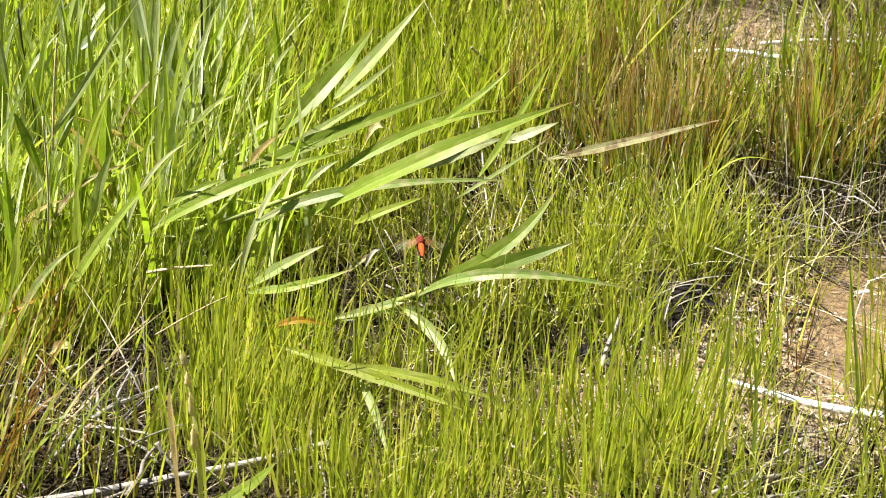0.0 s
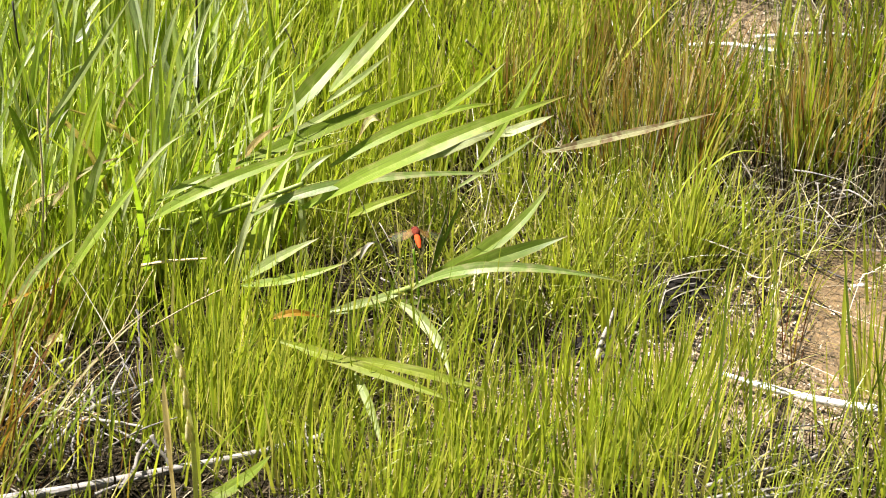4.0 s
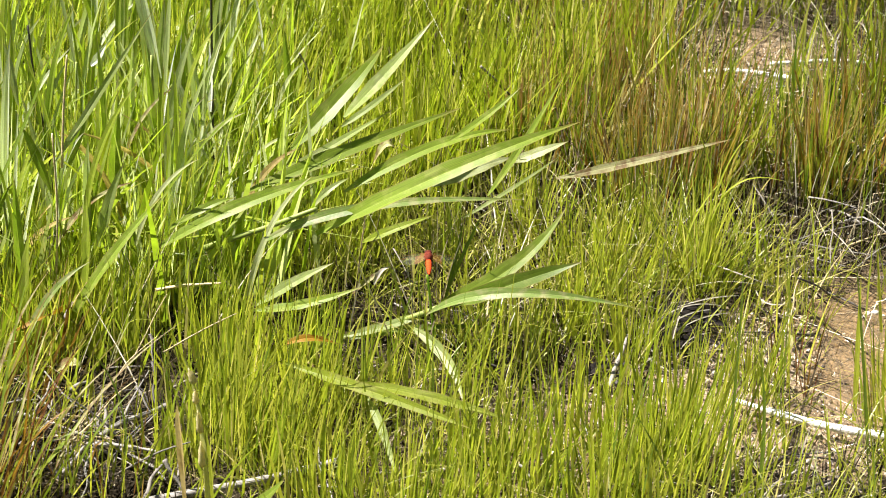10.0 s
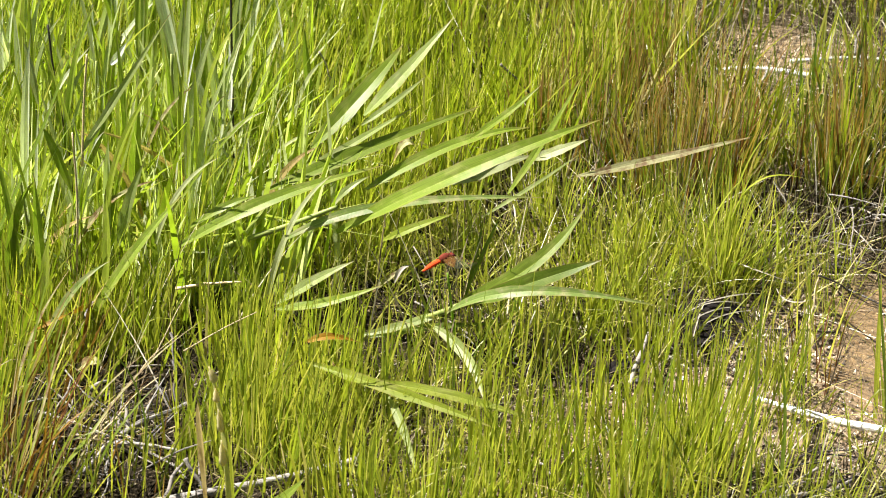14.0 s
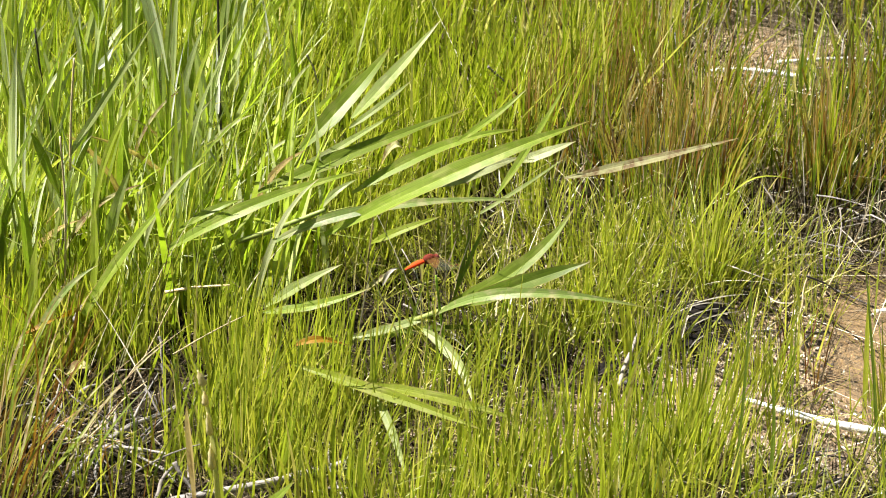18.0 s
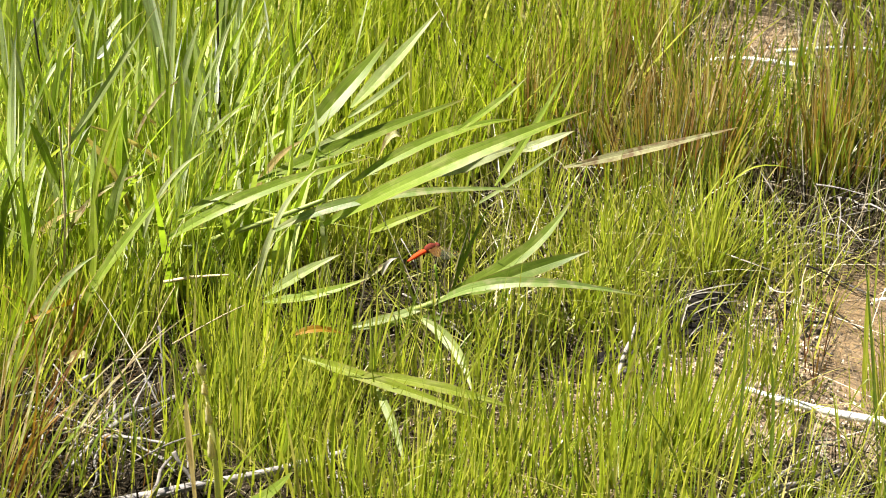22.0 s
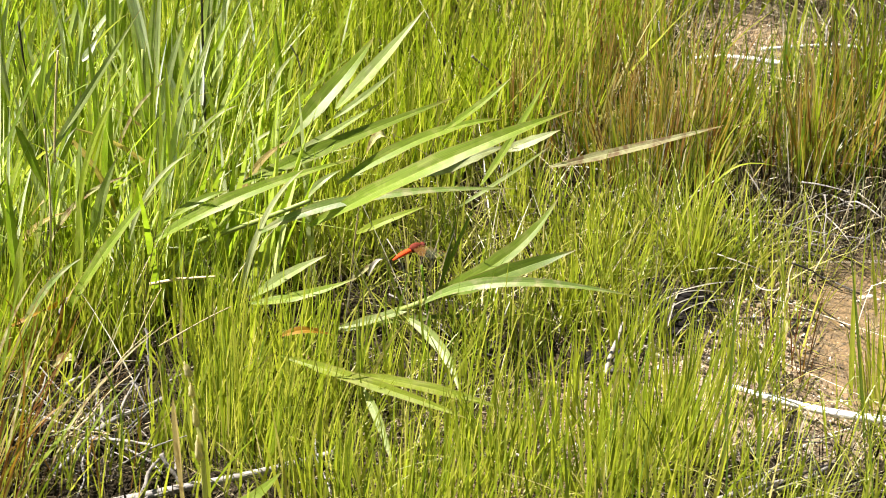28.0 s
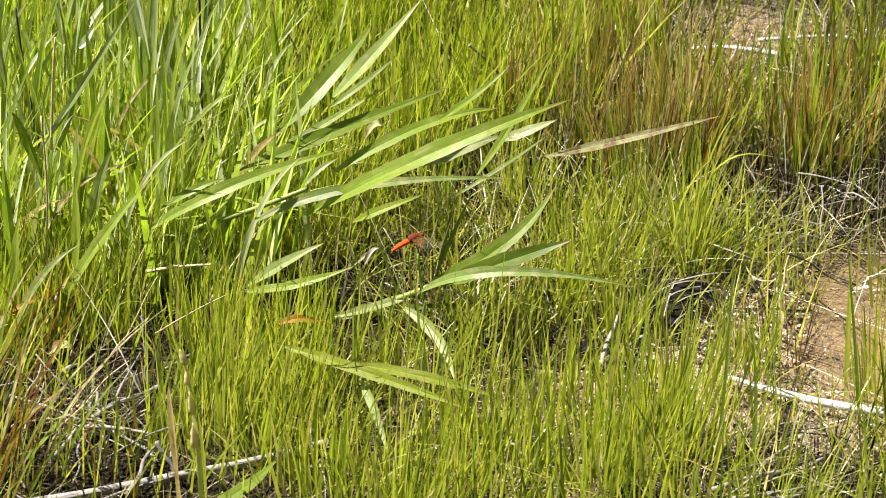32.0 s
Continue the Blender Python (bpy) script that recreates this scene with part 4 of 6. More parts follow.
def build_blades():
    """Single blades that stand out from the sward."""
    lit, deep, dry = LEAF, LEAF_DARK, LEAF_DRY
    blade(((-0.272, 0.100, 0.113), (-0.205, 0.100, 0.207), (-0.132, 0.100, 0.266)), 0.0026, lit, "long yellow-green grass blade slanting across reeds")
    blade(((0.277, 0.110, 0.040), (0.282, 0.110, 0.159), (0.252, 0.110, 0.219)), 0.0021, LEAF_YELLOW, "arching yellow-green sedge blade")
    blade(((0.280, 0.110, 0.049), (0.302, 0.110, 0.141), (0.368, 0.110, 0.146)), 0.0021, LEAF_YELLOW, "sedge blade arching low over the litter")
    blade(((0.283, 0.110, 0.068), (0.290, 0.110, 0.117), (0.306, 0.110, 0.159)), 0.0021, LEAF_YELLOW, "short arching yellow-green sedge blade")
    blade(((0.258, 0.110, 0.055), (0.269, 0.110, 0.111), (0.301, 0.110, 0.157)), 0.0021, LEAF_YELLOW, "short arching yellow-green sedge blade")
    blade(((0.272, 0.110, 0.030), (0.263, 0.110, 0.093), (0.241, 0.110, 0.106)), 0.0021, LEAF_YELLOW, "short arching yellow-green sedge blade")
    blade(((0.273, 0.110, 0.049), (0.295, 0.110, 0.157), (0.326, 0.110, 0.203)), 0.0021, LEAF_YELLOW, "slender yellow-green sedge blade leaning over")
    blade(((0.269, -0.280, -0.031), (0.279, -0.280, 0.119), (0.282, -0.280, 0.291)), 0.0032, deep, "tall green rush blade before the sand")
    blade(((0.301, -0.270, -0.037), (0.308, -0.270, 0.068), (0.299, -0.270, 0.159)), 0.0042, deep, "green rush blade before the white stick")
    blade(((0.157, -0.250, -0.036), (0.184, -0.250, 0.046), (0.214, -0.250, 0.161)), 0.0040, deep, "dark green rush blade leaning over")
    blade(((0.159, -0.260, -0.025), (0.172, -0.260, 0.040), (0.179, -0.260, 0.100)), 0.0036, deep, "short dark green rush blade")
    blade(((0.419, -0.200, -0.052), (0.404, -0.200, 0.102), (0.390, -0.200, 0.216)), 0.0034, deep, "tall dark green rush blade at the water")
    blade(((0.412, -0.100, -0.008), (0.411, -0.100, 0.076), (0.410, -0.100, 0.147)), 0.0055, LEAF_YELLOW, "broad green blade at the water's edge")
    blade(((0.010, -0.120, -0.059), (0.009, -0.120, 0.014), (0.007, -0.120, 0.098)), 0.0042, deep, "dark green stem before the low reed")
    blade(((-0.042, -0.200, -0.052), (-0.029, -0.200, 0.008), (-0.022, -0.200, 0.073)), 0.0036, lit, "green grass blade in gravelly sand")
    blade(((-0.440, 0.050, 0.114), (-0.390, 0.050, 0.228), (-0.340, 0.050, 0.356)), 0.0042, deep, "thick green rush stem slanting upwards")
    blade(((-0.176, 0.200, 0.096), (-0.174, 0.200, 0.159), (-0.173, 0.200, 0.217)), 0.0022, lit, "upright thin yellow-green blade")
    blade(((-0.359, -0.283, 0.020), (-0.330, -0.274, 0.050), (-0.307, -0.259, 0.080)), 0.0040, LEAF, "yellow-green blade over dead litter")
    blade(((-0.196, -0.350, 0.005), (-0.153, -0.350, 0.031), (-0.122, -0.350, 0.062)), 0.012, LEAF, "broad green leaf close to the ground")
    blade(((-0.387, -0.200, -0.010), (-0.370, -0.200, 0.061), (-0.342, -0.200, 0.171)), 0.0036, lit, "straw-green blade over dead litter")
    blade(((-0.379, -0.045, 0.040), (-0.390, -0.067, 0.090), (-0.408, -0.092, 0.120)), 0.008, LEAF_RUST, "rusty withered leaf at the reed's foot")
    blade(((-0.340, 0.071, 0.030), (-0.362, -0.038, 0.070), (-0.405, -0.046, 0.050)), 0.007, LEAF_RUST, "orange withered leaf bent to the ground")
    blade(((-0.379, -0.300, 0.016), (-0.358, -0.300, 0.108), (-0.326, -0.280, 0.200)), 0.003, LEAF_DRY, "long withered blade leaning over dead litter")
    blade(((-0.355, -0.310, 0.022), (-0.324, -0.290, 0.092), (-0.260, -0.250, 0.141)), 0.0022, LEAF_DRY, "long tan straw leaning over dead litter")
    blade(((-0.336, -0.290, 0.029), (-0.291, -0.260, 0.100), (-0.216, -0.220, 0.155)), 0.0024, LEAF_DRY, "long tan straw slanting over dead litter")
    blade(((-0.388, -0.280, 0.040), (-0.371, -0.280, 0.143), (-0.347, -0.260, 0.240)), 0.0036, LEAF, "long green blade at the edge of the litter")
    blade(((-0.369, -0.270, 0.029), (-0.356, -0.270, 0.116), (-0.363, -0.270, 0.194)), 0.003, LEAF_RUST, "rusty blade at the edge of the litter")
    blade(((-0.402, -0.200, 0.045), (-0.378, -0.200, 0.127), (-0.339, -0.200, 0.196)), 0.0034, LEAF_DRY, "withered blade below the reeds")
    blade(((-0.317, -0.330, 0.033), (-0.293, -0.330, 0.091), (-0.250, -0.310, 0.137)), 0.0028, LEAF, "yellow-green blade across dead twigs")
    blade(((-0.268, -0.300, 0.058), (-0.274, -0.300, 0.120), (-0.302, -0.290, 0.160)), 0.0026, LEAF_DARK, "dark green blade across dead twigs")
    blade(((-0.374, -0.320, 0.027), (-0.346, -0.320, 0.085), (-0.307, -0.300, 0.109)), 0.0022, LEAF_RUST, "rusty straw over dead twigs")
    blade(((-0.122, -0.043, 0.030), (-0.104, -0.107, 0.050), (-0.088, -0.104, 0.030)), 0.003, dry, "dry straw blade by the low reed")


build_grass()
build_tufts()
build_edge_tufts()
build_litter_grass()
build_scattered_tufts()
build_blades()


# ---- reeds ----
def build_reeds():
    a = thing("reed_plant", (-0.338, 0.174, 0.000), "reclining green reed with long broad leaves", "reed")
    part("stem", tube_mesh("stem", [(-0.338, 0.174, 0.000), (-0.216, 0.100, 0.080), (-0.159, 0.079, 0.110), (-0.107, 0.071, 0.135)], (0.0035, 0.0022), STEM, a.location), a)
    leaf(a, (-0.107, 0.057, 0.114), (0.026, 0.037, 0.192), (0.152, 0.084, 0.224), 0.0185, twist=12, petiole=0.2)
    leaf(a, (-0.082, 0.169, 0.110), (0.009, 0.206, 0.145), (0.087, 0.239, 0.150), 0.0120, LEAF)
    leaf(a, (-0.160, 0.057, 0.105), (-0.053, 0.050, 0.147), (0.104, 0.063, 0.149), 0.0095, LEAF_MOTTLED, face=(-0.1, -0.7, 0.7), fold=0.25, petiole=0.35)
    leaf(a, (-0.178, 0.146, 0.120), (-0.071, 0.189, 0.150), (0.038, 0.250, 0.170), 0.0142, petiole=0.3)
    leaf(a, (-0.259, 0.040, 0.107), (-0.169, 0.050, 0.152), (-0.059, 0.090, 0.172), 0.0130, LEAF, petiole=0.45)
    leaf(a, (-0.250, 0.050, 0.122), (-0.214, 0.050, 0.145), (-0.186, 0.060, 0.151), 0.0080, LEAF, petiole=0.4)
    leaf(a, (-0.266, 0.116, 0.070), (-0.140, 0.196, 0.120), (-0.029, 0.275, 0.160), 0.0112, LEAF_PALE)
    leaf(a, (-0.114, 0.102, 0.120), (-0.097, 0.103, 0.140), (-0.075, 0.113, 0.150), 0.0069, LEAF_PALE)
    b = thing("reed_plant", (-0.173, 0.374, 0.000), "upright green reed with pale leaf undersides", "reed")
    part("stem", tube_mesh("stem", [(-0.173, 0.374, 0.000), (-0.148, 0.235, 0.100), (-0.128, 0.199, 0.150)], (0.003, 0.002), STEM, b.location), b)
    leaf(b, (-0.136, 0.184, 0.150), (-0.082, 0.213, 0.200), (-0.044, 0.269, 0.230), 0.0172)
    leaf(b, (-0.083, 0.221, 0.170), (-0.042, 0.291, 0.190), (0.008, 0.346, 0.230), 0.0129, LEAF_PALE)
    leaf(b, (-0.086, 0.220, 0.160), (-0.054, 0.231, 0.180), (-0.021, 0.279, 0.190), 0.0069, LEAF_PALE)
    c = thing("reed_plant", (0.010, 0.419, 0.000), "young bright green reed shoot", "reed")
    leaf(c, (0.025, 0.186, 0.160), (0.060, 0.177, 0.190), (0.095, 0.182, 0.220), 0.0077)
    leaf(c, (-0.064, 0.111, 0.080), (-0.030, 0.101, 0.100), (0.009, 0.113, 0.110), 0.0085, STAND_GREEN)
    leaf(c, (0.063, 0.183, 0.100), (0.098, 0.199, 0.150), (0.140, 0.217, 0.220), 0.0077, face=(-0.6, -0.7, 0.4))
    f = thing("reed_plant", (-0.081, 0.053, 0.000), "low reed shoot with a fan of leaves", "reed")
    part("stem", tube_mesh("stem", [(-0.081, 0.053, 0.000), (-0.013, 0.012, 0.045), (0.023, 0.003, 0.065)], (0.003, 0.003), STEM, f.location), f)
    leaf(f, (0.015, 0.000, 0.067), (0.086, -0.012, 0.113), (0.136, 0.020, 0.160), 0.0155, LEAF, twist=-25, petiole=0.2, fold=0.45)
    leaf(f, (0.026, -0.005, 0.067), (0.091, -0.040, 0.109), (0.150, -0.050, 0.135), 0.0160, LEAF_DARK, petiole=0.2, face=(0, -0.8, 0.6), fold=0.45)
    leaf(f, (0.000, -0.010, 0.057), (0.080, -0.060, 0.106), (0.214, -0.050, 0.084), 0.0105, LEAF_MOTTLED, face=(0, -0.7, 0.8), fold=0.4, petiole=0.1)
    leaf(f, (-0.080, 0.021, 0.020), (-0.024, 0.012, 0.040), (0.025, 0.019, 0.060), 0.009, LEAF_PALE)
    leaf(f, (-0.074, 0.015, 0.020), (-0.013, 0.017, 0.030), (0.065, 0.025, 0.030), 0.008, LEAF_DARK)
    leaf(f, (0.020, 0.020, 0.062), (0.029, 0.020, 0.102), (0.038, 0.030, 0.146), 0.0038, LEAF_DARK)
    leaf(f, (0.019, 0.024, 0.061), (0.037, 0.024, 0.108), (0.057, 0.030, 0.153), 0.0038, LEAF_DARK)
    s = thing("reed_plant", (-0.178, 0.000, 0.000), "small reed shoot with two spread leaves", "reed")
    leaf(s, (-0.161, -0.050, 0.087), (-0.125, -0.060, 0.116), (-0.087, -0.060, 0.137), 0.0105, LEAF_PALE)
    leaf(s, (-0.163, -0.060, 0.086), (-0.111, -0.070, 0.099), (-0.059, -0.070, 0.117), 0.0095, LEAF)
    e = thing("reed_plant", (-0.351, 0.020, 0.0), "young reed with broad leaves at the stand's foot", "reed", "standing reeds")
    leaf(e, (-0.339, -0.010, 0.059), (-0.302, 0.000, 0.117), (-0.254, 0.020, 0.171), 0.0110, LEAF, face=(-0.5, -0.7, 0.5), petiole=0.7)
    leaf(e, (-0.386, -0.030, 0.060), (-0.384, -0.030, 0.108), (-0.380, -0.020, 0.148), 0.0120, STAND_GREEN, face=(-0.6, -0.7, 0.3), petiole=0.6)
    leaf(e, (-0.333, 0.020, 0.060), (-0.330, 0.030, 0.116), (-0.331, 0.040, 0.169), 0.0105, STAND_GREEN, face=(-0.6, -0.7, 0.3), petiole=0.6)
    leaf(e, (-0.389, -0.060, 0.035), (-0.361, -0.050, 0.093), (-0.321, -0.040, 0.127), 0.0080, LEAF_MOTTLED, face=(-0.4, -0.7, 0.6), petiole=0.5)
    w = thing("reed_plant", (-0.155, -0.100, 0.000), "low reed with leaves bent down over the ground", "reed")
    leaf(w, (-0.136, -0.150, 0.077), (-0.033, -0.210, 0.070), (0.045, -0.250, 0.058), 0.0100, LEAF_LOW, petiole=0.03, face=(0, -0.75, 0.65))
    leaf(w, (-0.065, -0.170, 0.065), (0.014, -0.200, 0.063), (0.081, -0.220, 0.051), 0.0100, LEAF_LOW, petiole=0.2, face=(0, -0.6, 0.8))
    leaf(w, (-0.011, -0.050, 0.063), (0.021, -0.085, 0.048), (0.037, -0.130, 0.023), 0.0105, LEAF_PALE, face=(-0.4, -0.7, 0.5))
    leaf(w, (-0.052, -0.190, 0.059), (-0.036, -0.240, 0.046), (-0.025, -0.300, 0.035), 0.0080, LEAF_PALE, face=(-0.4, -0.7, 0.5))
    leaf(w, (-0.132, -0.115, 0.077), (-0.108, -0.115, 0.084), (-0.080, -0.110, 0.075), 0.0070, LEAF_RUST, face=(0, -0.6, 0.8))
    for base, mid, tip, wd, mat, label in (
            ((0.006, 0.209, 0.100), (0.049, 0.229, 0.110), (0.090, 0.250, 0.115), 0.014, LEAF_WHITE, "bleached reed leaf lying in the grass"),
            ((0.090, 0.272, 0.100), (0.118, 0.275, 0.110), (0.148, 0.280, 0.120), 0.010, LEAF_WHITE, "broken end of a bleached reed leaf"),
            ((0.038, 0.173, 0.080), (0.090, 0.206, 0.100), (0.139, 0.265, 0.110), 0.004, LEAF_PALE, "narrow pale reed leaf lying in the grass"),
            ((0.134, 0.229, 0.100), (0.224, 0.233, 0.120), (0.315, 0.242, 0.140), 0.0085, LEAF_DRY, "dry brown-flecked reed leaf across the sedge")):
        single("reed_leaf", leaf_mesh("reed_leaf", base, mid, tip, wd, mat, face=(-0.2, -0.75, 0.6), fold=0.2), label, "leaf")


def upright_reed(seed, root, height, tilt, count, label, leaves):
    """A standing reed: jointed stem and steep broad leaves set alternately, each turned to the light and bending over at its tip."""
    rng = random.Random(seed)
    base = Vector((root[0], root[1], float(ground_height(np.array(root[0]), np.array(root[1])))))
    top = base + Vector((tilt * height, rng.uniform(-0.1, 0.1) * height, height * 0.62))
    r = thing("reed_plant", base, label, "reed", "standing reeds")
    mid = (base + top) / 2 + Vector((rng.uniform(-0.01, 0.01), 0, 0))
    part("stem", tube_mesh("stem", [base, mid, top], (0.0022, 0.0012), STEM, base), r)
    for i in range(count):
        at = base.lerp(top, 0.1 + 0.88 * i / count)
        turn = (math.pi if i % 2 else 0.0) + rng.uniform(-1.1, 1.1)
        size = height * rng.uniform(0.45, 0.72)
        out = Vector((math.cos(turn), math.sin(turn) * 0.7, 0)) * size * abs(rng.gauss(0.16, 0.16)) + Vector((0.05 * size, 0, 0))
        bow = rng.uniform(0.1, 0.3)
        m = at + out * (0.5 - bow) + Vector((0, 0, size * 0.54))
        t = at + out + Vector((0, 0, size * rng.uniform(0.88, 1.05)))
        leaf(r, at, m, t, rng.uniform(0.0045, 0.0098), rng.choice(leaves), face=(rng.uniform(-1.3, 0.1), -0.75, rng.uniform(0.1, 0.5)), twist=rng.uniform(-45, 45), fold=rng.uniform(0.2, 0.6), petiole=0.6)
    return r


def build_stand():
    fresh, pale = (STAND_GREEN, STAND_GREEN, STAND_PALE, LEAF), (STAND_PALE, STAND_WHITE, STAND_GREEN)
    kinds = ((fresh, "tall green reed in a dense stand"), (pale, "tall reed with leaves painted pale for sheen"))
    rng = random.Random(8)
    for k in range(34):
        row, y = k % 6, 0.10 + 0.125 * (k // 6) + rng.uniform(-0.04, 0.04)
        half = 0.1228 * (y + 3.5)
        x = -half + 0.02 + row * 0.052 + rng.uniform(-0.022, 0.022)
        if x > -0.20 and y < 0.35:
            continue
        leaves, label = kinds[1 if rng.random() < (0.55 if -0.40 < x < -0.22 else 0.3) else 0]
        upright_reed(100 + k, (x, y), rng.uniform(0.23, 0.31), rng.uniform(-0.08, 0.16), rng.randrange(5, 8), label, leaves)
    w = thing("reed_plant", (-0.273, 0.320, 0.0), "reed with broad upright leaves painted white for sheen", "reed", "standing reeds")
    leaf(w, (-0.277, 0.320, 0.171), (-0.287, 0.320, 0.234), (-0.301, 0.320, 0.308), 0.0125, STAND_WHITE, face=(-0.6, -0.6, 0.5), petiole=0.7)
    leaf(w, (-0.283, 0.330, 0.186), (-0.296, 0.330, 0.249), (-0.312, 0.330, 0.305), 0.0100, STAND_WHITE, face=(-0.5, -0.6, 0.5), petiole=0.6)
    leaf(w, (-0.272, 0.310, 0.149), (-0.267, 0.310, 0.225), (-0.260, 0.310, 0.306), 0.0085, STAND_PALE, face=(-0.7, -0.6, 0.4), petiole=0.7)
    leaf(w, (-0.284, 0.300, 0.090), (-0.284, 0.300, 0.153), (-0.280, 0.300, 0.216), 0.0090, STAND_PALE, face=(-0.7, -0.6, 0.4), petiole=0.7)
    leaf(w, (-0.314, 0.260, 0.107), (-0.306, 0.260, 0.164), (-0.316, 0.260, 0.207), 0.0100, STAND_GREEN, face=(-0.6, -0.6, 0.5), petiole=0.6)
    for k in range(12):
        x, y = -0.30 + rng.gauss(0, 0.07), 0.30 + rng.uniform(-0.08, 0.45)
        z = float(ground_height(np.array(x), np.array(y)))
        h, lean = rng.uniform(0.10, 0.24), rng.uniform(-0.02, 0.03)
        single("dead_reed_leaf", leaf_mesh("dead_reed_leaf", (x, y, z + 0.02), (x + lean * 0.4, y - 0.01, z + 0.02 + h * 0.55), (x + lean, y - 0.015, z + 0.02 + h), rng.uniform(0.004, 0.0075), rng.choice((SHEATH_WHITE, LEAF_WHITE)), face=(-0.7, -0.7, 0.2), petiole=0.8, twist=rng.uniform(-40, 40), fold=0.3), "bleached dead leaf standing among the reeds", "leaf", "bleached leaves in the reeds")
    for k in range(26):
        x, y = rng.uniform(-0.46, -0.16), rng.uniform(0.02, 0.40)
        z = float(ground_height(np.array(x), np.array(y)))
        a, n = Vector((x, y, z + rng.uniform(0.03, 0.10))), rng.uniform(0.08, 0.17)
        lean = rng.choice((-1, 1, 1)) * rng.uniform(0.25, 0.8)
        c = a + Vector((lean * n, -0.02, n * rng.uniform(0.6, 0.9)))
        m = a.lerp(c, 0.5) + Vector((-0.10 * lean * n, 0, 0.10 * n))
        if k % 2:
            single("dead_reed_leaf", leaf_mesh("dead_reed_leaf", a, m, c, rng.uniform(0.004, 0.008), rng.choice((LEAF_DRY, LEAF_BROWN, LEAF_WHITE)), face=(-0.6, -0.7, 0.4), petiole=0.6, twist=rng.uniform(-30, 30), fold=0.3), "withered tan leaf bent across the reeds", "leaf", "withered leaves in the reeds")
        else:
            blade((a, m, c), rng.uniform(0.0022, 0.0042), rng.choice((LEAF_YELLOW, LEAF, LEAF_YELLOW)), "yellow-green blade slanting across the reeds")
    for seed, root, h, tilt, n in ((12, (-0.200, 0.712), 0.24, 0.05, 6), (13, (-0.144, 0.627), 0.22, -0.05, 5)):
        upright_reed(seed, root, h, tilt, n, "green reed behind the leaning one", fresh)
    upright_reed(14, (-0.452, 0.056), 0.24, 0.25, 6, "leaning green reed at the stand's edge", fresh)
    p = thing("reed_plant", (-0.293, 0.359) + (0.0,), "reed with pale upright leaves", "reed", "standing reeds")
    part("stem", tube_mesh("stem", [(-0.293, 0.359) + (0.0,), (-0.285, 0.300, 0.117), (-0.284, 0.300, 0.205)], (0.0025, 0.0015), STEM, p.location), p)
    leaf(p, (-0.315, 0.150, 0.090), (-0.311, 0.150, 0.155), (-0.306, 0.150, 0.230), 0.012, LEAF, face=(0.1, -0.9, 0.3))
    leaf(p, (-0.278, 0.260, 0.038), (-0.281, 0.260, 0.140), (-0.288, 0.260, 0.234), 0.009, LEAF, face=(0.3, -0.9, 0.3))
    leaf(p, (-0.281, 0.320, 0.134), (-0.277, 0.320, 0.197), (-0.270, 0.320, 0.266), 0.010, LEAF_PALE, face=(-0.2, -0.9, 0.3))
    leaf(p, (-0.287, 0.340, 0.151), (-0.293, 0.340, 0.209), (-0.296, 0.340, 0.265), 0.010, LEAF_PALE, face=(-0.2, -0.9, 0.3))
    leaf(p, (-0.312, 0.300, 0.052), (-0.307, 0.300, 0.149), (-0.302, 0.300, 0.230), 0.008, LEAF_PALE, face=(0.2, -0.9, 0.3))
    leaf(p, (-0.262, 0.200, 0.046), (-0.259, 0.200, 0.109), (-0.262, 0.200, 0.171), 0.007, LEAF_PALE, face=(0.2, -0.9, 0.3))
    leaf(p, (-0.356, 0.120, 0.156), (-0.343, 0.120, 0.193), (-0.327, 0.120, 0.229), 0.009, LEAF, face=(0.1, -0.8, 0.5))
    leaf(p, (-0.145, 0.400, 0.048), (-0.147, 0.400, 0.127), (-0.152, 0.400, 0.204), 0.010, LEAF, face=(0.1, -0.9, 0.3))
    leaf(p, (-0.365, 0.100, 0.171), (-0.320, 0.100, 0.243), (-0.265, 0.100, 0.331), 0.007, LEAF_PALE, face=(-0.3, -0.9, 0.4))
    leaf(p, (-0.376, 0.080, 0.131), (-0.379, 0.080, 0.185), (-0.396, 0.080, 0.257), 0.006, LEAF_WHITE, face=(-0.3, -0.9, 0.4))
    leaf(p, (-0.412, 0.200, 0.190), (-0.418, 0.200, 0.233), (-0.424, 0.200, 0.257), 0.007, LEAF_WHITE, face=(-0.3, -0.9, 0.4))
    leaf(p, (-0.367, 0.060, 0.158), (-0.381, 0.060, 0.200), (-0.392, 0.060, 0.224), 0.009, LEAF, face=(-0.3, -0.9, 0.4))
    leaf(p, (-0.321, 0.050, 0.102), (-0.309, 0.050, 0.150), (-0.293, 0.050, 0.192), 0.010, LEAF_PALE, face=(-0.2, -0.9, 0.3))
    leaf(p, (-0.254, 0.140, 0.048), (-0.258, 0.140, 0.123), (-0.260, 0.140, 0.184), 0.006, LEAF_WHITE, face=(-0.2, -0.9, 0.3))
    leaf(p, (-0.347, 0.300, 0.193), (-0.338, 0.300, 0.205), (-0.330, 0.300, 0.218), 0.007, SHEATH_WHITE, face=(-0.2, -0.9, 0.3))
    leaf(p, (-0.331, 0.160, 0.095), (-0.319, 0.160, 0.157), (-0.301, 0.160, 0.218), 0.011, LEAF_YELLOW, face=(-0.2, -0.9, 0.3))
    leaf(p, (-0.227, 0.240, 0.079), (-0.234, 0.240, 0.129), (-0.250, 0.240, 0.186), 0.009, LEAF_PALE, face=(-0.2, -0.9, 0.3))
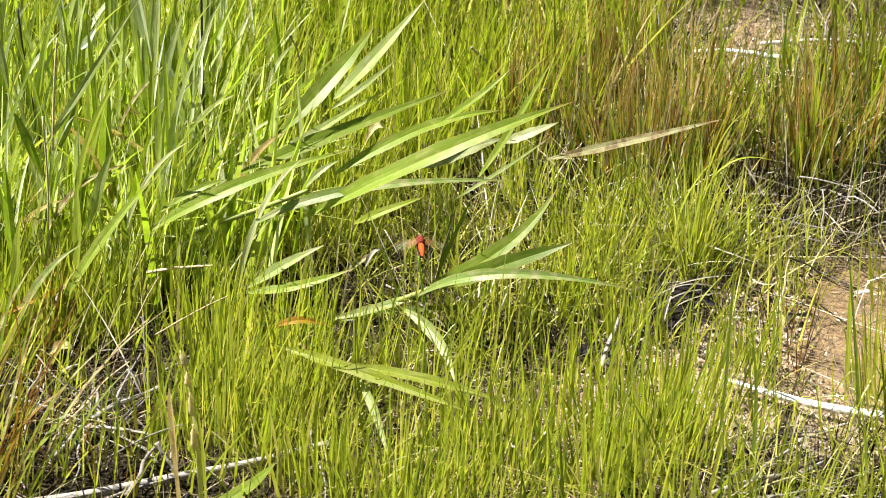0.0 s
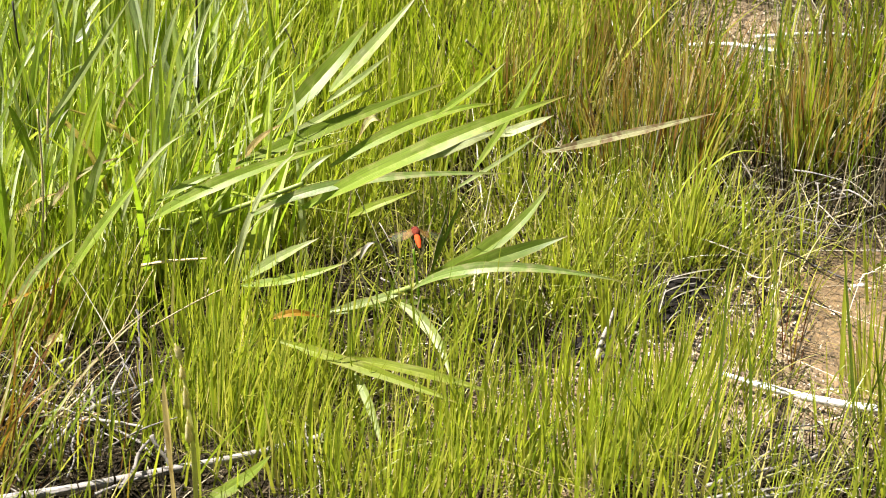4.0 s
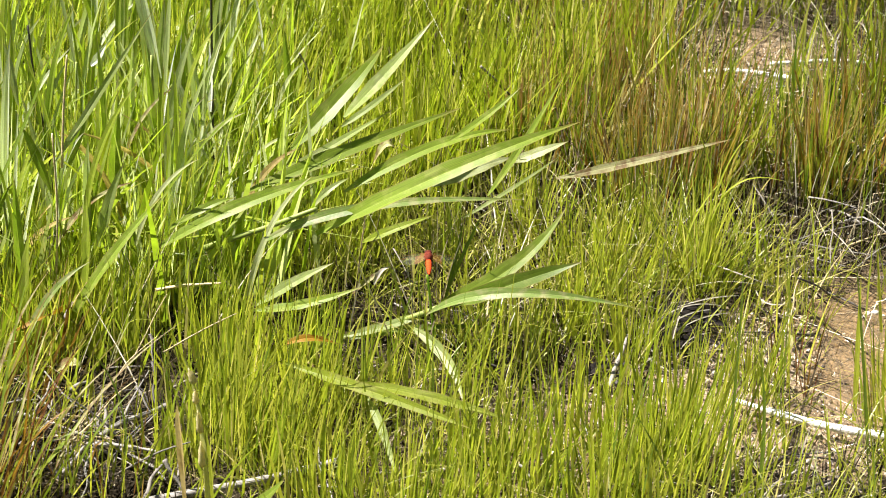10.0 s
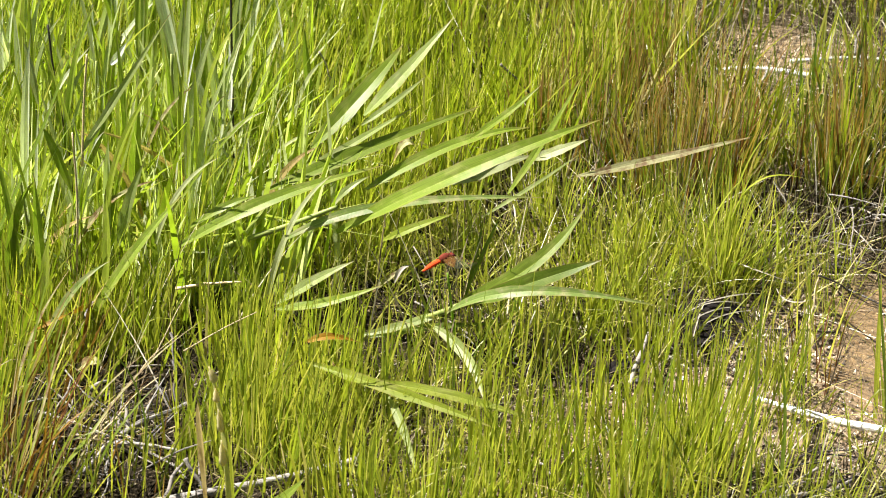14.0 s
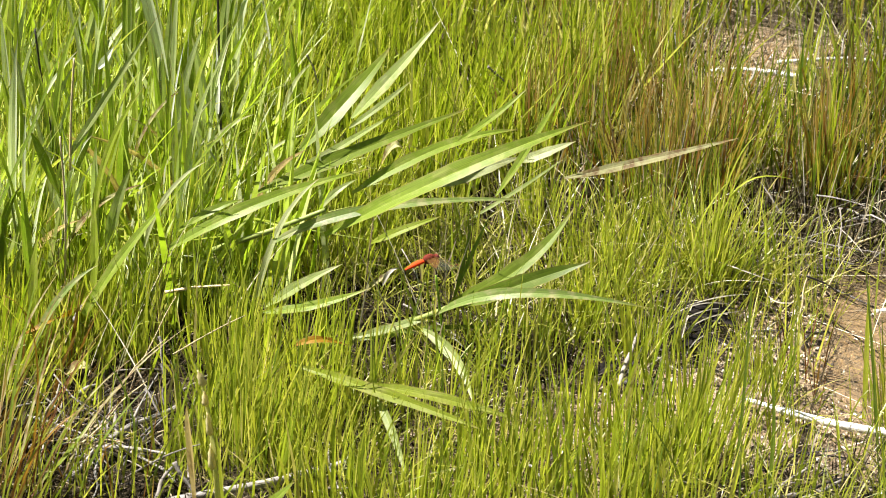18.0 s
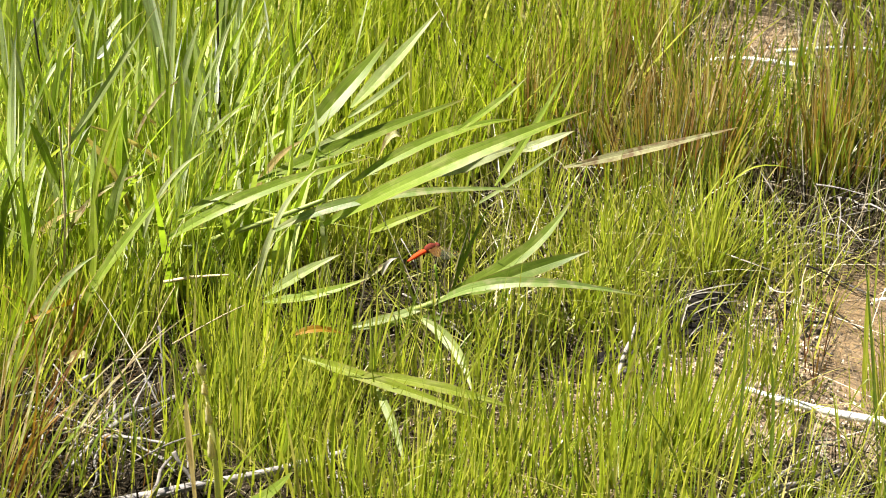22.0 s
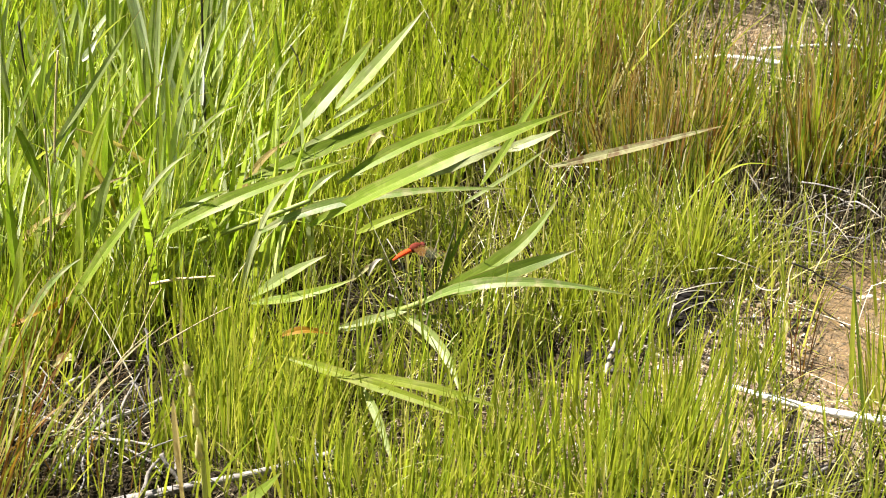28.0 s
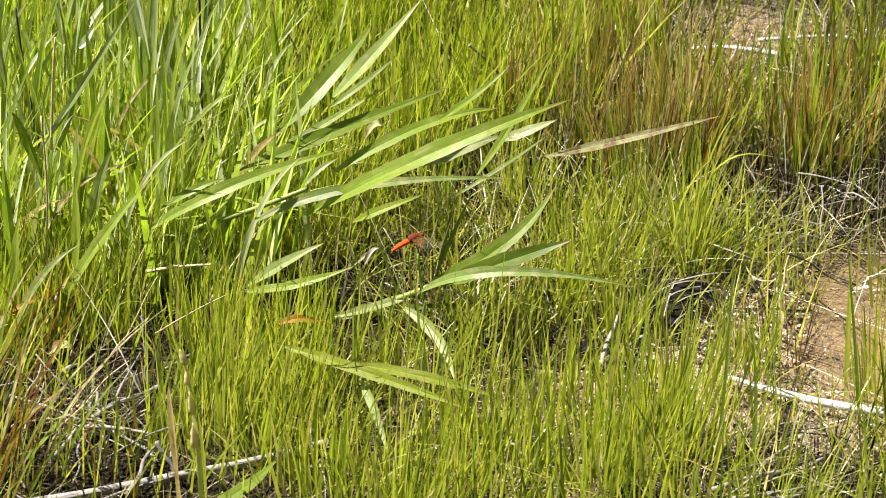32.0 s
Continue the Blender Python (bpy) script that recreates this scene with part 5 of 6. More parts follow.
    leaf(p, (-0.278, 0.200, 0.121), (-0.251, 0.200, 0.165), (-0.222, 0.200, 0.202), 0.007, LEAF_WHITE, face=(-0.2, -0.9, 0.3))
    leaf(p, (-0.392, 0.020, 0.073), (-0.396, 0.020, 0.134), (-0.397, 0.020, 0.190), 0.009, LEAF, face=(0.1, -0.9, 0.3))


build_reeds()
build_stand()


# ---- sticks and stalks ----
def stick(points, radii, mat, label, name="twig", category="stick", **more):
    return single(name, tube_mesh(name, points, radii, mat, **more), label, category)


def lay_twigs(*rows):
    """Crooked dead twigs, each from its thick to its thin end."""
    for a, c, r, mat, label in rows:
        a, c = Vector(a) + Vector((0, -0.016, 0.009)), Vector(c) + Vector((0, -0.016, 0.009))
        n, k = (c - a).length, math.sin(a.x * 90)
        stick([a, a.lerp(c, 0.35) + Vector((0.04 * n * k, 0, 0.002)), a.lerp(c, 0.7) + Vector((-0.03 * n * k, 0, 0.001)), c], (r * 0.85, r * 0.4), mat, label, sides=6, knobs=0.16)


def build_sticks():
    stick([(0.297, -0.097, 0.012), (0.340, -0.131, 0.014), (0.391, -0.161, 0.015), (0.463, -0.183, 0.014), (0.510, -0.192, 0.010)], (0.0024, 0.0038, 0.0042, 0.0040), STICK_WHITE, "bleached white stick on the wet sand", "dead_stick", sides=9, knobs=0.06)
    stick([(0.314, 0.720, 0.022), (0.362, 0.710, 0.028), (0.427, 0.700, 0.022)], (0.0024, 0.0038), STICK_WHITE, "pale dead stick behind the sedge", "dead_stick")
    stick([(0.400, 0.738, 0.026), (0.485, 0.750, 0.026), (0.535, 0.740, 0.022)], (0.0026, 0.0020), STICK_WHITE, "thin bleached stick behind the sedge", "dead_stick")
    stick([(0.474, 0.680, 0.017), (0.497, 0.676, 0.014), (0.514, 0.660, 0.012)], (0.0022, 0.0018), STICK_WHITE, "short bleached stick behind the sedge", "dead_stick")
    stick([(0.527, 0.690, 0.022), (0.545, 0.655, 0.018)], (0.0026, 0.0022), STICK_WHITE, "short bleached stick behind the sedge", "dead_stick")
    for at in (((0.252, -0.361, 0.010), (0.309, -0.354, 0.018), (0.378, -0.324, 0.014)), ((0.266, -0.318, 0.010), (0.303, -0.305, 0.016), (0.341, -0.284, 0.012)), ((0.292, -0.318, 0.008), (0.350, -0.292, 0.016), (0.380, -0.252, 0.012)), ((0.256, -0.343, 0.008), (0.285, -0.341, 0.014), (0.332, -0.321, 0.010)), ((0.294, -0.349, 0.008), (0.328, -0.368, 0.014), (0.360, -0.348, 0.012))):
        stick(at, (0.0026, 0.0018), STICK_PALE, "bleached dead stem on the littered bank", "dead_stick", knobs=0.08)
    stick([(-0.402, -0.362, 0.014), (-0.298, -0.342, 0.021), (-0.226, -0.312, 0.021), (-0.148, -0.282, 0.022), (-0.074, -0.242, 0.022)], (0.0046, 0.0034), STICK_PALE, "grey dead stem lying in the grass", "dead_stick", knobs=0.05)
    stick([(-0.221, 0.300, 0.000), (-0.222, 0.300, 0.142), (-0.221, 0.300, 0.292)], (0.0015, 0.0012), STICK_DARK, "thin black dead stalk standing upright", "dead_stalk", "stalk")
    single("leaf_sheath", leaf_mesh("leaf_sheath", (-0.224, 0.296, 0.144), (-0.223, 0.296, 0.182), (-0.224, 0.296, 0.222), 0.0062, SHEATH_WHITE, face=(-0.6, -0.75, 0.2), petiole=0.5), "bleached sheath clinging to a black stalk", "leaf")
    stick([(-0.382, 0.220, 0.062), (-0.385, 0.220, 0.129), (-0.395, 0.220, 0.194), (-0.401, 0.220, 0.268)], (0.0016, 0.0010), STICK_DARK, "dark dead stalk bent in the reeds", "dead_stalk", "stalk")
    stick([(-0.366, 0.060, 0.048), (-0.361, 0.060, 0.140), (-0.363, 0.060, 0.218)], (0.0012, 0.0010), STICK_TAN, "pale dry reed stalk among reeds", "dead_stalk", "stalk")
    stick([(-0.359, 0.100, 0.165), (-0.355, 0.100, 0.231), (-0.350, 0.100, 0.284)], (0.0014, 0.0010), STICK_TAN, "pale dry reed stalk among reeds", "dead_stalk", "stalk")
    # straws over the dead litter
    lay_twigs(
        ((-0.357, -0.122, 0.050), (-0.296, -0.187, 0.012), 0.0010, STICK_PALE, "thin bleached twig in the litter"),
        ((-0.262, -0.061, 0.060), (-0.258, -0.071, 0.035), 0.0020, STICK_PALE, "short bleached twig end"),
        ((-0.260, -0.071, 0.035), (-0.254, -0.116, 0.012), 0.0022, STICK_DARK, "dark wet twig stump in litter"),
        ((-0.276, -0.095, 0.050), (-0.245, -0.057, 0.100), 0.0009, STICK_TAN, "tan straw bent in the grass"),
        ((-0.248, -0.103, 0.060), (-0.177, -0.098, 0.100), 0.0011, STICK_TAN, "dry grass stalk slanting across"),
        ((-0.349, -0.009, 0.050), (-0.342, 0.008, 0.060), 0.0020, STICK_PALE, "short pale stem stump in grass"),
        ((-0.264, 0.037, 0.060), (-0.198, 0.011, 0.080), 0.0022, STICK_TAN, "pale leaf stalk among the grass"))
    # dead litter beside the seed stalk
    lay_twigs(
        ((-0.302, -0.186, 0.014), (-0.238, -0.156, 0.035), 0.0036, STICK_PALE, "thick grey broken stem in the litter"),
        ((-0.304, -0.211, 0.020), (-0.243, -0.233, 0.024), 0.0028, STICK_PALE, "grey broken stem in the litter"),
        ((-0.273, -0.113, 0.030), (-0.258, -0.134, 0.014), 0.0016, STICK_PALE, "short bleached twig in the litter"),
        ((-0.395, -0.153, 0.030), (-0.362, -0.141, 0.030), 0.0014, STICK_PALE, "pale twig in the litter"),
        ((-0.380, -0.149, 0.020), (-0.305, -0.195, 0.016), 0.0018, STICK_PALE, "grey twig in the litter"),
        ((-0.297, -0.183, 0.014), (-0.234, -0.272, 0.016), 0.0022, STICK_PALE, "pale twig in the litter"),
        ((-0.304, -0.207, 0.012), (-0.308, -0.313, 0.016), 0.0016, STICK_PALE, "pale twig in the litter"),
        ((-0.302, -0.202, 0.012), (-0.256, -0.252, 0.012), 0.0012, STICK_GREY, "grey twig in the litter"),
        ((-0.257, -0.341, 0.020), (-0.237, -0.270, 0.030), 0.0032, STICK_GREY, "grey-brown bent twig in the litter"),
        ((-0.293, -0.179, 0.015), (-0.300, -0.151, 0.030), 0.0024, STICK_GREY, "knobbly grey twig stump"),
        ((-0.329, -0.257, 0.014), (-0.303, -0.219, 0.030), 0.0024, STICK_PALE, "bleached bent twig in the litter"))
    # dead litter beside the seed stalk
    lay_twigs(
        ((-0.231, -0.316, 0.060), (-0.212, -0.330, 0.030), 0.0030, STICK_GREY, "dark olive broken stem in the litter"),
        ((-0.360, -0.248, 0.016), (-0.344, -0.178, 0.050), 0.0014, STICK_PALE, "pale twig in the litter"),
        ((-0.334, -0.121, 0.030), (-0.319, -0.104, 0.030), 0.0030, STICK_PALE, "short thick bleached stem end"),
        ((-0.321, -0.337, 0.012), (-0.232, -0.306, 0.012), 0.0016, STICK_PALE, "long pale stalk on the litter"),
        ((-0.280, -0.341, 0.014), (-0.212, -0.293, 0.014), 0.0022, STICK_PALE, "long pale stalk on the litter"),
        ((-0.279, -0.174, 0.030), (-0.259, -0.119, 0.050), 0.0012, STICK_PALE, "thin bleached twig in the litter"),
        ((-0.362, -0.197, 0.030), (-0.350, -0.143, 0.050), 0.0016, STICK_GREY, "grey twig in the litter"),
        ((-0.326, -0.160, 0.020), (-0.250, -0.128, 0.090), 0.0010, STICK_TAN, "tan straw leaning over the litter"),
        ((-0.331, -0.217, 0.020), (-0.265, -0.176, 0.070), 0.0010, STICK_TAN, "tan straw leaning over the litter"))
    # dark litter before the sedge
    lay_twigs(
        ((0.406, 0.340, 0.030), (0.454, 0.312, 0.030), 0.0013, STICK_PALE, "pale twig in dark litter"),
        ((0.424, 0.284, 0.040), (0.417, 0.204, 0.012), 0.0011, STICK_GREY, "grey twig in dark litter"),
        ((0.301, 0.288, 0.015), (0.466, 0.225, 0.015), 0.0012, STICK_PALE, "long pale straw in dark litter"),
        ((0.382, 0.260, 0.015), (0.462, 0.297, 0.020), 0.0011, STICK_GREY, "grey twig in dark litter"),
        ((0.323, 0.351, 0.030), (0.336, 0.313, 0.014), 0.0011, STICK_PALE, "short bleached twig in the litter"),
        ((0.371, 0.095, 0.050), (0.425, 0.109, 0.012), 0.0014, STICK_DARK, "dark wet twig at the water"))
    # straws behind the sedge
    lay_twigs(
        ((0.347, 0.351, 0.040), (0.369, 0.313, 0.014), 0.0010, STICK_PALE, "short bleached twig in the litter"),
        ((0.494, 0.683, 0.040), (0.355, 0.683, 0.030), 0.0010, STICK_PALE, "thin pale straw behind the sedge"),
        ((0.386, 0.663, 0.020), (0.413, 0.677, 0.020), 0.0022, STICK_PALE, "short pale stick end"),
        ((0.368, 0.690, 0.030), (0.353, 0.658, 0.015), 0.0018, STICK_PALE, "short pale stick end"),
        ((0.468, 0.693, 0.050), (0.479, 0.715, 0.090), 0.0016, STICK_PALE, "pale straw standing in the sedge"),
        ((0.276, 0.696, 0.080), (0.276, 0.666, 0.050), 0.0013, STICK_PALE, "pale broken straw in the sedge"))
    # middle of the sward
    lay_twigs(
        ((0.177, -0.074, 0.012), (0.198, 0.004, 0.030), 0.0032, STICK_GREY, "split grey stem stump"),
        ((0.184, -0.068, 0.012), (0.202, -0.004, 0.020), 0.0026, STICK_DARK, "dark wet stem stump"),
        ((0.145, -0.152, 0.020), (0.157, -0.213, 0.012), 0.0013, STICK_PALE, "short bleached twig on the sand"),
        ((0.087, -0.238, 0.015), (0.099, -0.258, 0.012), 0.0018, STICK_PALE, "short bleached twig on the sand"),
        ((-0.097, -0.196, 0.015), (-0.081, -0.337, 0.012), 0.0012, STICK_PALE, "pale upright straw in the grass"),
        ((-0.110, -0.284, 0.012), (-0.074, -0.276, 0.012), 0.0014, STICK_GREY, "grey twig under the grass"),
        ((-0.032, 0.138, 0.060), (-0.016, 0.110, 0.040), 0.0009, STICK_GREY, "bleached straw beneath the dragonfly"),
        ((-0.016, 0.110, 0.040), (0.009, 0.102, 0.012), 0.0008, STICK_GREY, "bleached straw under the reed shoot"),
        ((0.012, 0.021, 0.020), (0.037, -0.000, 0.012), 0.0011, STICK_PALE, "short bleached twig in the litter"),
        ((0.026, 0.058, 0.030), (0.059, 0.040, 0.020), 0.0009, STICK_PALE, "thin bleached twig under the reed shoot"),
        ((0.059, 0.482, 0.120), (0.081, 0.499, 0.090), 0.0020, STICK_GREY, "grey dead leaf stalk"))
    # middle of the sward
    lay_twigs(
        ((0.081, 0.499, 0.090), (0.113, 0.514, 0.040), 0.0016, STICK_DARK, "dark dead stalk in the sedge"),
        ((-0.135, 0.415, 0.160), (-0.119, 0.450, 0.100), 0.0014, STICK_PALE, "pale dead seed stalk"),
        ((-0.119, 0.450, 0.100), (-0.126, 0.416, 0.140), 0.0012, STICK_PALE, "pale dead seed stalk"))
    # bank below the white stick
    lay_twigs(
        ((0.341, -0.241, 0.012), (0.282, -0.327, 0.012), 0.0018, STICK_GREY, "grey twig on the bank"),
        ((0.309, -0.306, 0.012), (0.381, -0.255, 0.014), 0.0020, STICK_DARK, "dark wet twig on the bank"),
        ((0.312, -0.332, 0.012), (0.396, -0.306, 0.012), 0.0014, STICK_GREY, "grey twig on the bank"),
        ((0.279, -0.297, 0.014), (0.328, -0.269, 0.014), 0.0011, STICK_PALE, "pale twig on the bank"),
        ((0.356, 0.040, 0.020), (0.374, 0.102, 0.050), 0.0014, STICK_TAN, "bent dry straw on the sand"))
    rng = random.Random(77)
    for zone, (sx, sy), count in (((-0.310, -0.173), (0.07, 0.07), 48), ((0.385, 0.293), (0.10, 0.045), 32), ((0.338, -0.275), (0.09, 0.03), 44), ((0.258, 0.075), (0.05, 0.03), 16), ((0.052, -0.056), (0.10, 0.07), 12)):
        for _ in range(count):
            x, y = zone[0] + rng.gauss(0, sx), zone[1] + rng.gauss(0, sy)
            z, a, n = float(ground_height(np.array(x), np.array(y))), rng.uniform(0, 6.28), rng.uniform(0.012, 0.05)
            r, rise = rng.uniform(0.0005, 0.0015), abs(rng.gauss(0, 0.3)) * n
            d = Vector((math.cos(a) * n, math.sin(a) * n * 0.8, 0))
            p = Vector((x, y, z + r + 0.004))
            stick([p - d, p + Vector((rng.uniform(-0.003, 0.003), 0, rise * 0.6)), p + d + Vector((0, 0, rise))], (r, r * 0.7), rng.choice((STICK_GREY, STICK_GREY, STICK_TAN, STICK_DARK, STICK_DARK)), "small dead twig in the litter", sides=5, count=5)
    # thin twigs spreading from a dead tussock beside the seed stalk
    for _ in range(46):
        a, n, r = rng.uniform(0, 6.28), rng.uniform(0.03, 0.09), rng.uniform(0.0005, 0.0011)
        p = Vector((-0.303 + rng.gauss(0, 0.025), -0.20 + rng.gauss(0, 0.03), 0.012))
        rise = abs(rng.gauss(0.25, 0.3)) * n
        c = p + Vector((math.cos(a) * n, math.sin(a) * n, rise))
        stick([p, p.lerp(c, 0.5) + Vector((rng.uniform(-0.005, 0.005), 0, 0.006)), c], (r * 1.2, r * 0.5), rng.choice((STICK_PALE, STICK_GREY, STICK_GREY, STICK_TAN, STICK_DARK)), "thin dead twig of an old tussock", sides=5, count=7)
    # bleached stems over the dark litter before the sedge
    for _ in range(12):
        x, y = 0.40 + rng.gauss(0, 0.06), 0.285 + rng.gauss(0, 0.04)
        z, a, n, r = float(ground_height(np.array(x), np.array(y))), rng.gauss(0.0, 0.7), rng.uniform(0.016, 0.05), rng.uniform(0.0007, 0.0015)
        d, p, rise = Vector((math.cos(a) * n, math.sin(a) * n, 0)), Vector((x, y, z + 0.012)), abs(rng.gauss(0, 0.2)) * n
        stick([p - d, p + Vector((0, rng.uniform(-0.004, 0.004), rise + 0.004)), p + d + Vector((0, 0, rise))], (r, r * 0.7), rng.choice((STICK_PALE, STICK_PALE, STICK_GREY, STICK_TAN)), "bleached stem on dark litter", sides=5, count=6)
    # dark rotten leaves beside the sand
    for base, mid, tip, w in (((0.229, 0.031, 0.012), (0.255, 0.036, 0.025), (0.290, 0.057, 0.012), 0.010), ((0.233, 0.042, 0.016), (0.258, 0.048, 0.030), (0.297, 0.079, 0.014), 0.007), ((0.228, 0.053, 0.020), (0.247, 0.058, 0.030), (0.275, 0.092, 0.020), 0.006), ((0.240, 0.012, 0.012), (0.265, 0.024, 0.018), (0.290, 0.025, 0.012), 0.006), ((0.226, 0.074, 0.016), (0.257, 0.075, 0.028), (0.310, 0.094, 0.014), 0.006), ((0.150, -0.068, 0.012), (0.165, -0.047, 0.020), (0.185, -0.019, 0.012), 0.007)):
        single("rotten_leaf", leaf_mesh("rotten_leaf", base, mid, tip, w * 1.5, DEAD_DARK, fold=0.5, ripple=0.12), "dark rotten leaf beside the sand", "leaf")
    for _ in range(16):
        a, n = rng.uniform(-0.6, 0.9), rng.uniform(0.018, 0.034)
        p = Vector((0.266 + rng.gauss(0, 0.018), 0.090 + rng.gauss(0, 0.016), 0.004))
        d = Vector((math.cos(a), math.sin(a) * 0.6, 0)) * n
        single("rotten_leaf", leaf_mesh("rotten_leaf", p - d, p + Vector((0, 0, rng.uniform(0.006, 0.022))), p + d, rng.uniform(0.003, 0.008), DEAD_DARK, fold=0.5, ripple=0.12, count=8), "black rotten leaf in a hollow of the bank", "leaf", "rotten leaves")
    # bleached straws arching over them
    for base, mid, tip in (((0.292, 0.086, 0.020), (0.251, 0.035, 0.035), (0.212, 0.012, 0.012)), ((0.298, 0.095, 0.020), (0.255, 0.050, 0.040), (0.223, 0.057, 0.012)), ((0.305, 0.079, 0.020), (0.266, 0.039, 0.030), (0.241, 0.031, 0.012)),
                           ((0.317, 0.119, 0.020), (0.274, 0.076, 0.035), (0.232, 0.083, 0.015)), ((0.284, 0.046, 0.014), (0.259, 0.015, 0.020), (0.243, -0.019, 0.012)), ((0.335, 0.132, 0.020), (0.347, 0.078, 0.030), (0.385, 0.119, 0.020)),
                           ((0.257, 0.071, 0.030), (0.245, 0.013, 0.030), (0.243, 0.012, 0.012)), ((0.287, 0.179, 0.030), (0.318, 0.140, 0.035), (0.366, 0.149, 0.012)), ((0.422, 0.263, 0.030), (0.436, 0.220, 0.030), (0.452, 0.204, 0.012))):
        single("straw", leaf_mesh("straw", base, mid, tip, 0.0014, STRAW_GREY, petiole=0.7, ripple=0.0, count=10), "bleached straw arching over rotten leaves", "straw", "arching straws")
    single("dead_leaf", leaf_mesh("dead_leaf", (-0.050, 0.030, 0.072), (-0.043, 0.030, 0.086), (-0.033, 0.030, 0.091), 0.0045, STRAW_GREY, fold=0.5, ripple=0.12), "curled bleached leaf under the dragonfly", "leaf")
    for base, mid, tip, w in (((-0.073, 0.098, 0.030), (-0.056, 0.088, 0.050), (-0.041, 0.090, 0.060), 0.006), ((-0.356, -0.060, 0.020), (-0.338, -0.071, 0.035), (-0.328, -0.073, 0.030), 0.010), ((-0.055, 0.288, 0.090), (-0.040, 0.270, 0.120), (-0.029, 0.287, 0.100), 0.008), ((0.352, -0.007, 0.012), (0.357, -0.006, 0.030), (0.355, 0.012, 0.040), 0.006), ((-0.393, 0.152, 0.080), (-0.378, 0.120, 0.110), (-0.371, 0.111, 0.120), 0.007)):
        single("dead_leaf", leaf_mesh("dead_leaf", base, mid, tip, w, LEAF_DRY, fold=0.4, ripple=0.12), "curled dry brown leaf among the grass", "leaf")


build_sticks()


def build_gravel():
    """Coarse grains on the bare wet sand."""
    rng = np.random.default_rng(5)
    spots = scatter(rng, 22000, (-0.5, 0.65, -0.42, 0.9), lambda x, y: 0.26 * bare(x, y) ** 1.4 * (1 - 0.85 * bump2(x, y, (0.51, 0.05), 0.12, 0.18)) + 0.03 + 0.9 * bump2(x, y, (0.293, 0.018), 0.06, 0.12) + 0.7 * bump2(x, y, (0.187, -0.104), 0.07, 0.06) + 0.6 * bump2(x, y, (0.285, -0.229), 0.12, 0.05) + 0.6 * bump2(x, y, (0.050, -0.229), 0.18, 0.08), 3, 0.01)
    shape = np.array([(1, 0, 0), (-1, 0, 0), (0, 1, 0), (0, -1, 0), (0, 0, 1), (0, 0, -0.6)], float)
    tri = np.array([(0, 2, 4), (2, 1, 4), (1, 3, 4), (3, 0, 4), (2, 0, 5), (1, 2, 5), (3, 1, 5), (0, 3, 5)])
    n = len(spots)
    size = rng.uniform(0.0007, 0.0015, n) * (1 + 1.9 * rng.uniform(0, 1, n) ** 6)
    v = shape[None] * size[:, None, None] * rng.uniform(0.6, 1.3, (n, 6, 3))
    v += np.stack([spots[:, 0], spots[:, 1], ground_height(spots[:, 0], spots[:, 1]) + size * 0.3], -1)[:, None]
    faces = (tri[None] + 6 * np.arange(n)[:, None, None]).reshape(-1, 3)
    single("gravel", mesh_of("gravel", v.reshape(-1, 3).tolist(), faces.tolist(), gravel_material(), smooth=False), "coarse pale sand grains on wet ground", "gravel", kind="stuff")


def build_pebbles():
    """Pale glossy pebbles added at the water's edge to stand for the sun's glint."""
    rng = random.Random(12)
    wet = plain("glint_pebble", (0.62, 0.58, 0.52), 0.12)
    for x, y, r in ((0.452, 0.146, 0.0030), (0.460, 0.150, 0.0036), (0.468, 0.144, 0.0028), (0.475, 0.149, 0.0032), (0.447, 0.139, 0.0018), (0.424, 0.108, 0.0016), (0.402, 0.120, 0.0018), (0.384, 0.060, 0.0020), (0.430, 0.172, 0.0020)):
        single("pebble", ball("pebble", (x, y, float(ground_height(np.array(x), np.array(y))) + r * 0.5 + (0.008 if x > 0.44 else 0)), (r * rng.uniform(0.9, 1.5), r * rng.uniform(0.8, 1.2), r * 0.8), wet, 7, 9), "pale pebble added for a sun glint at the water", "pebble", "pebbles at the water")


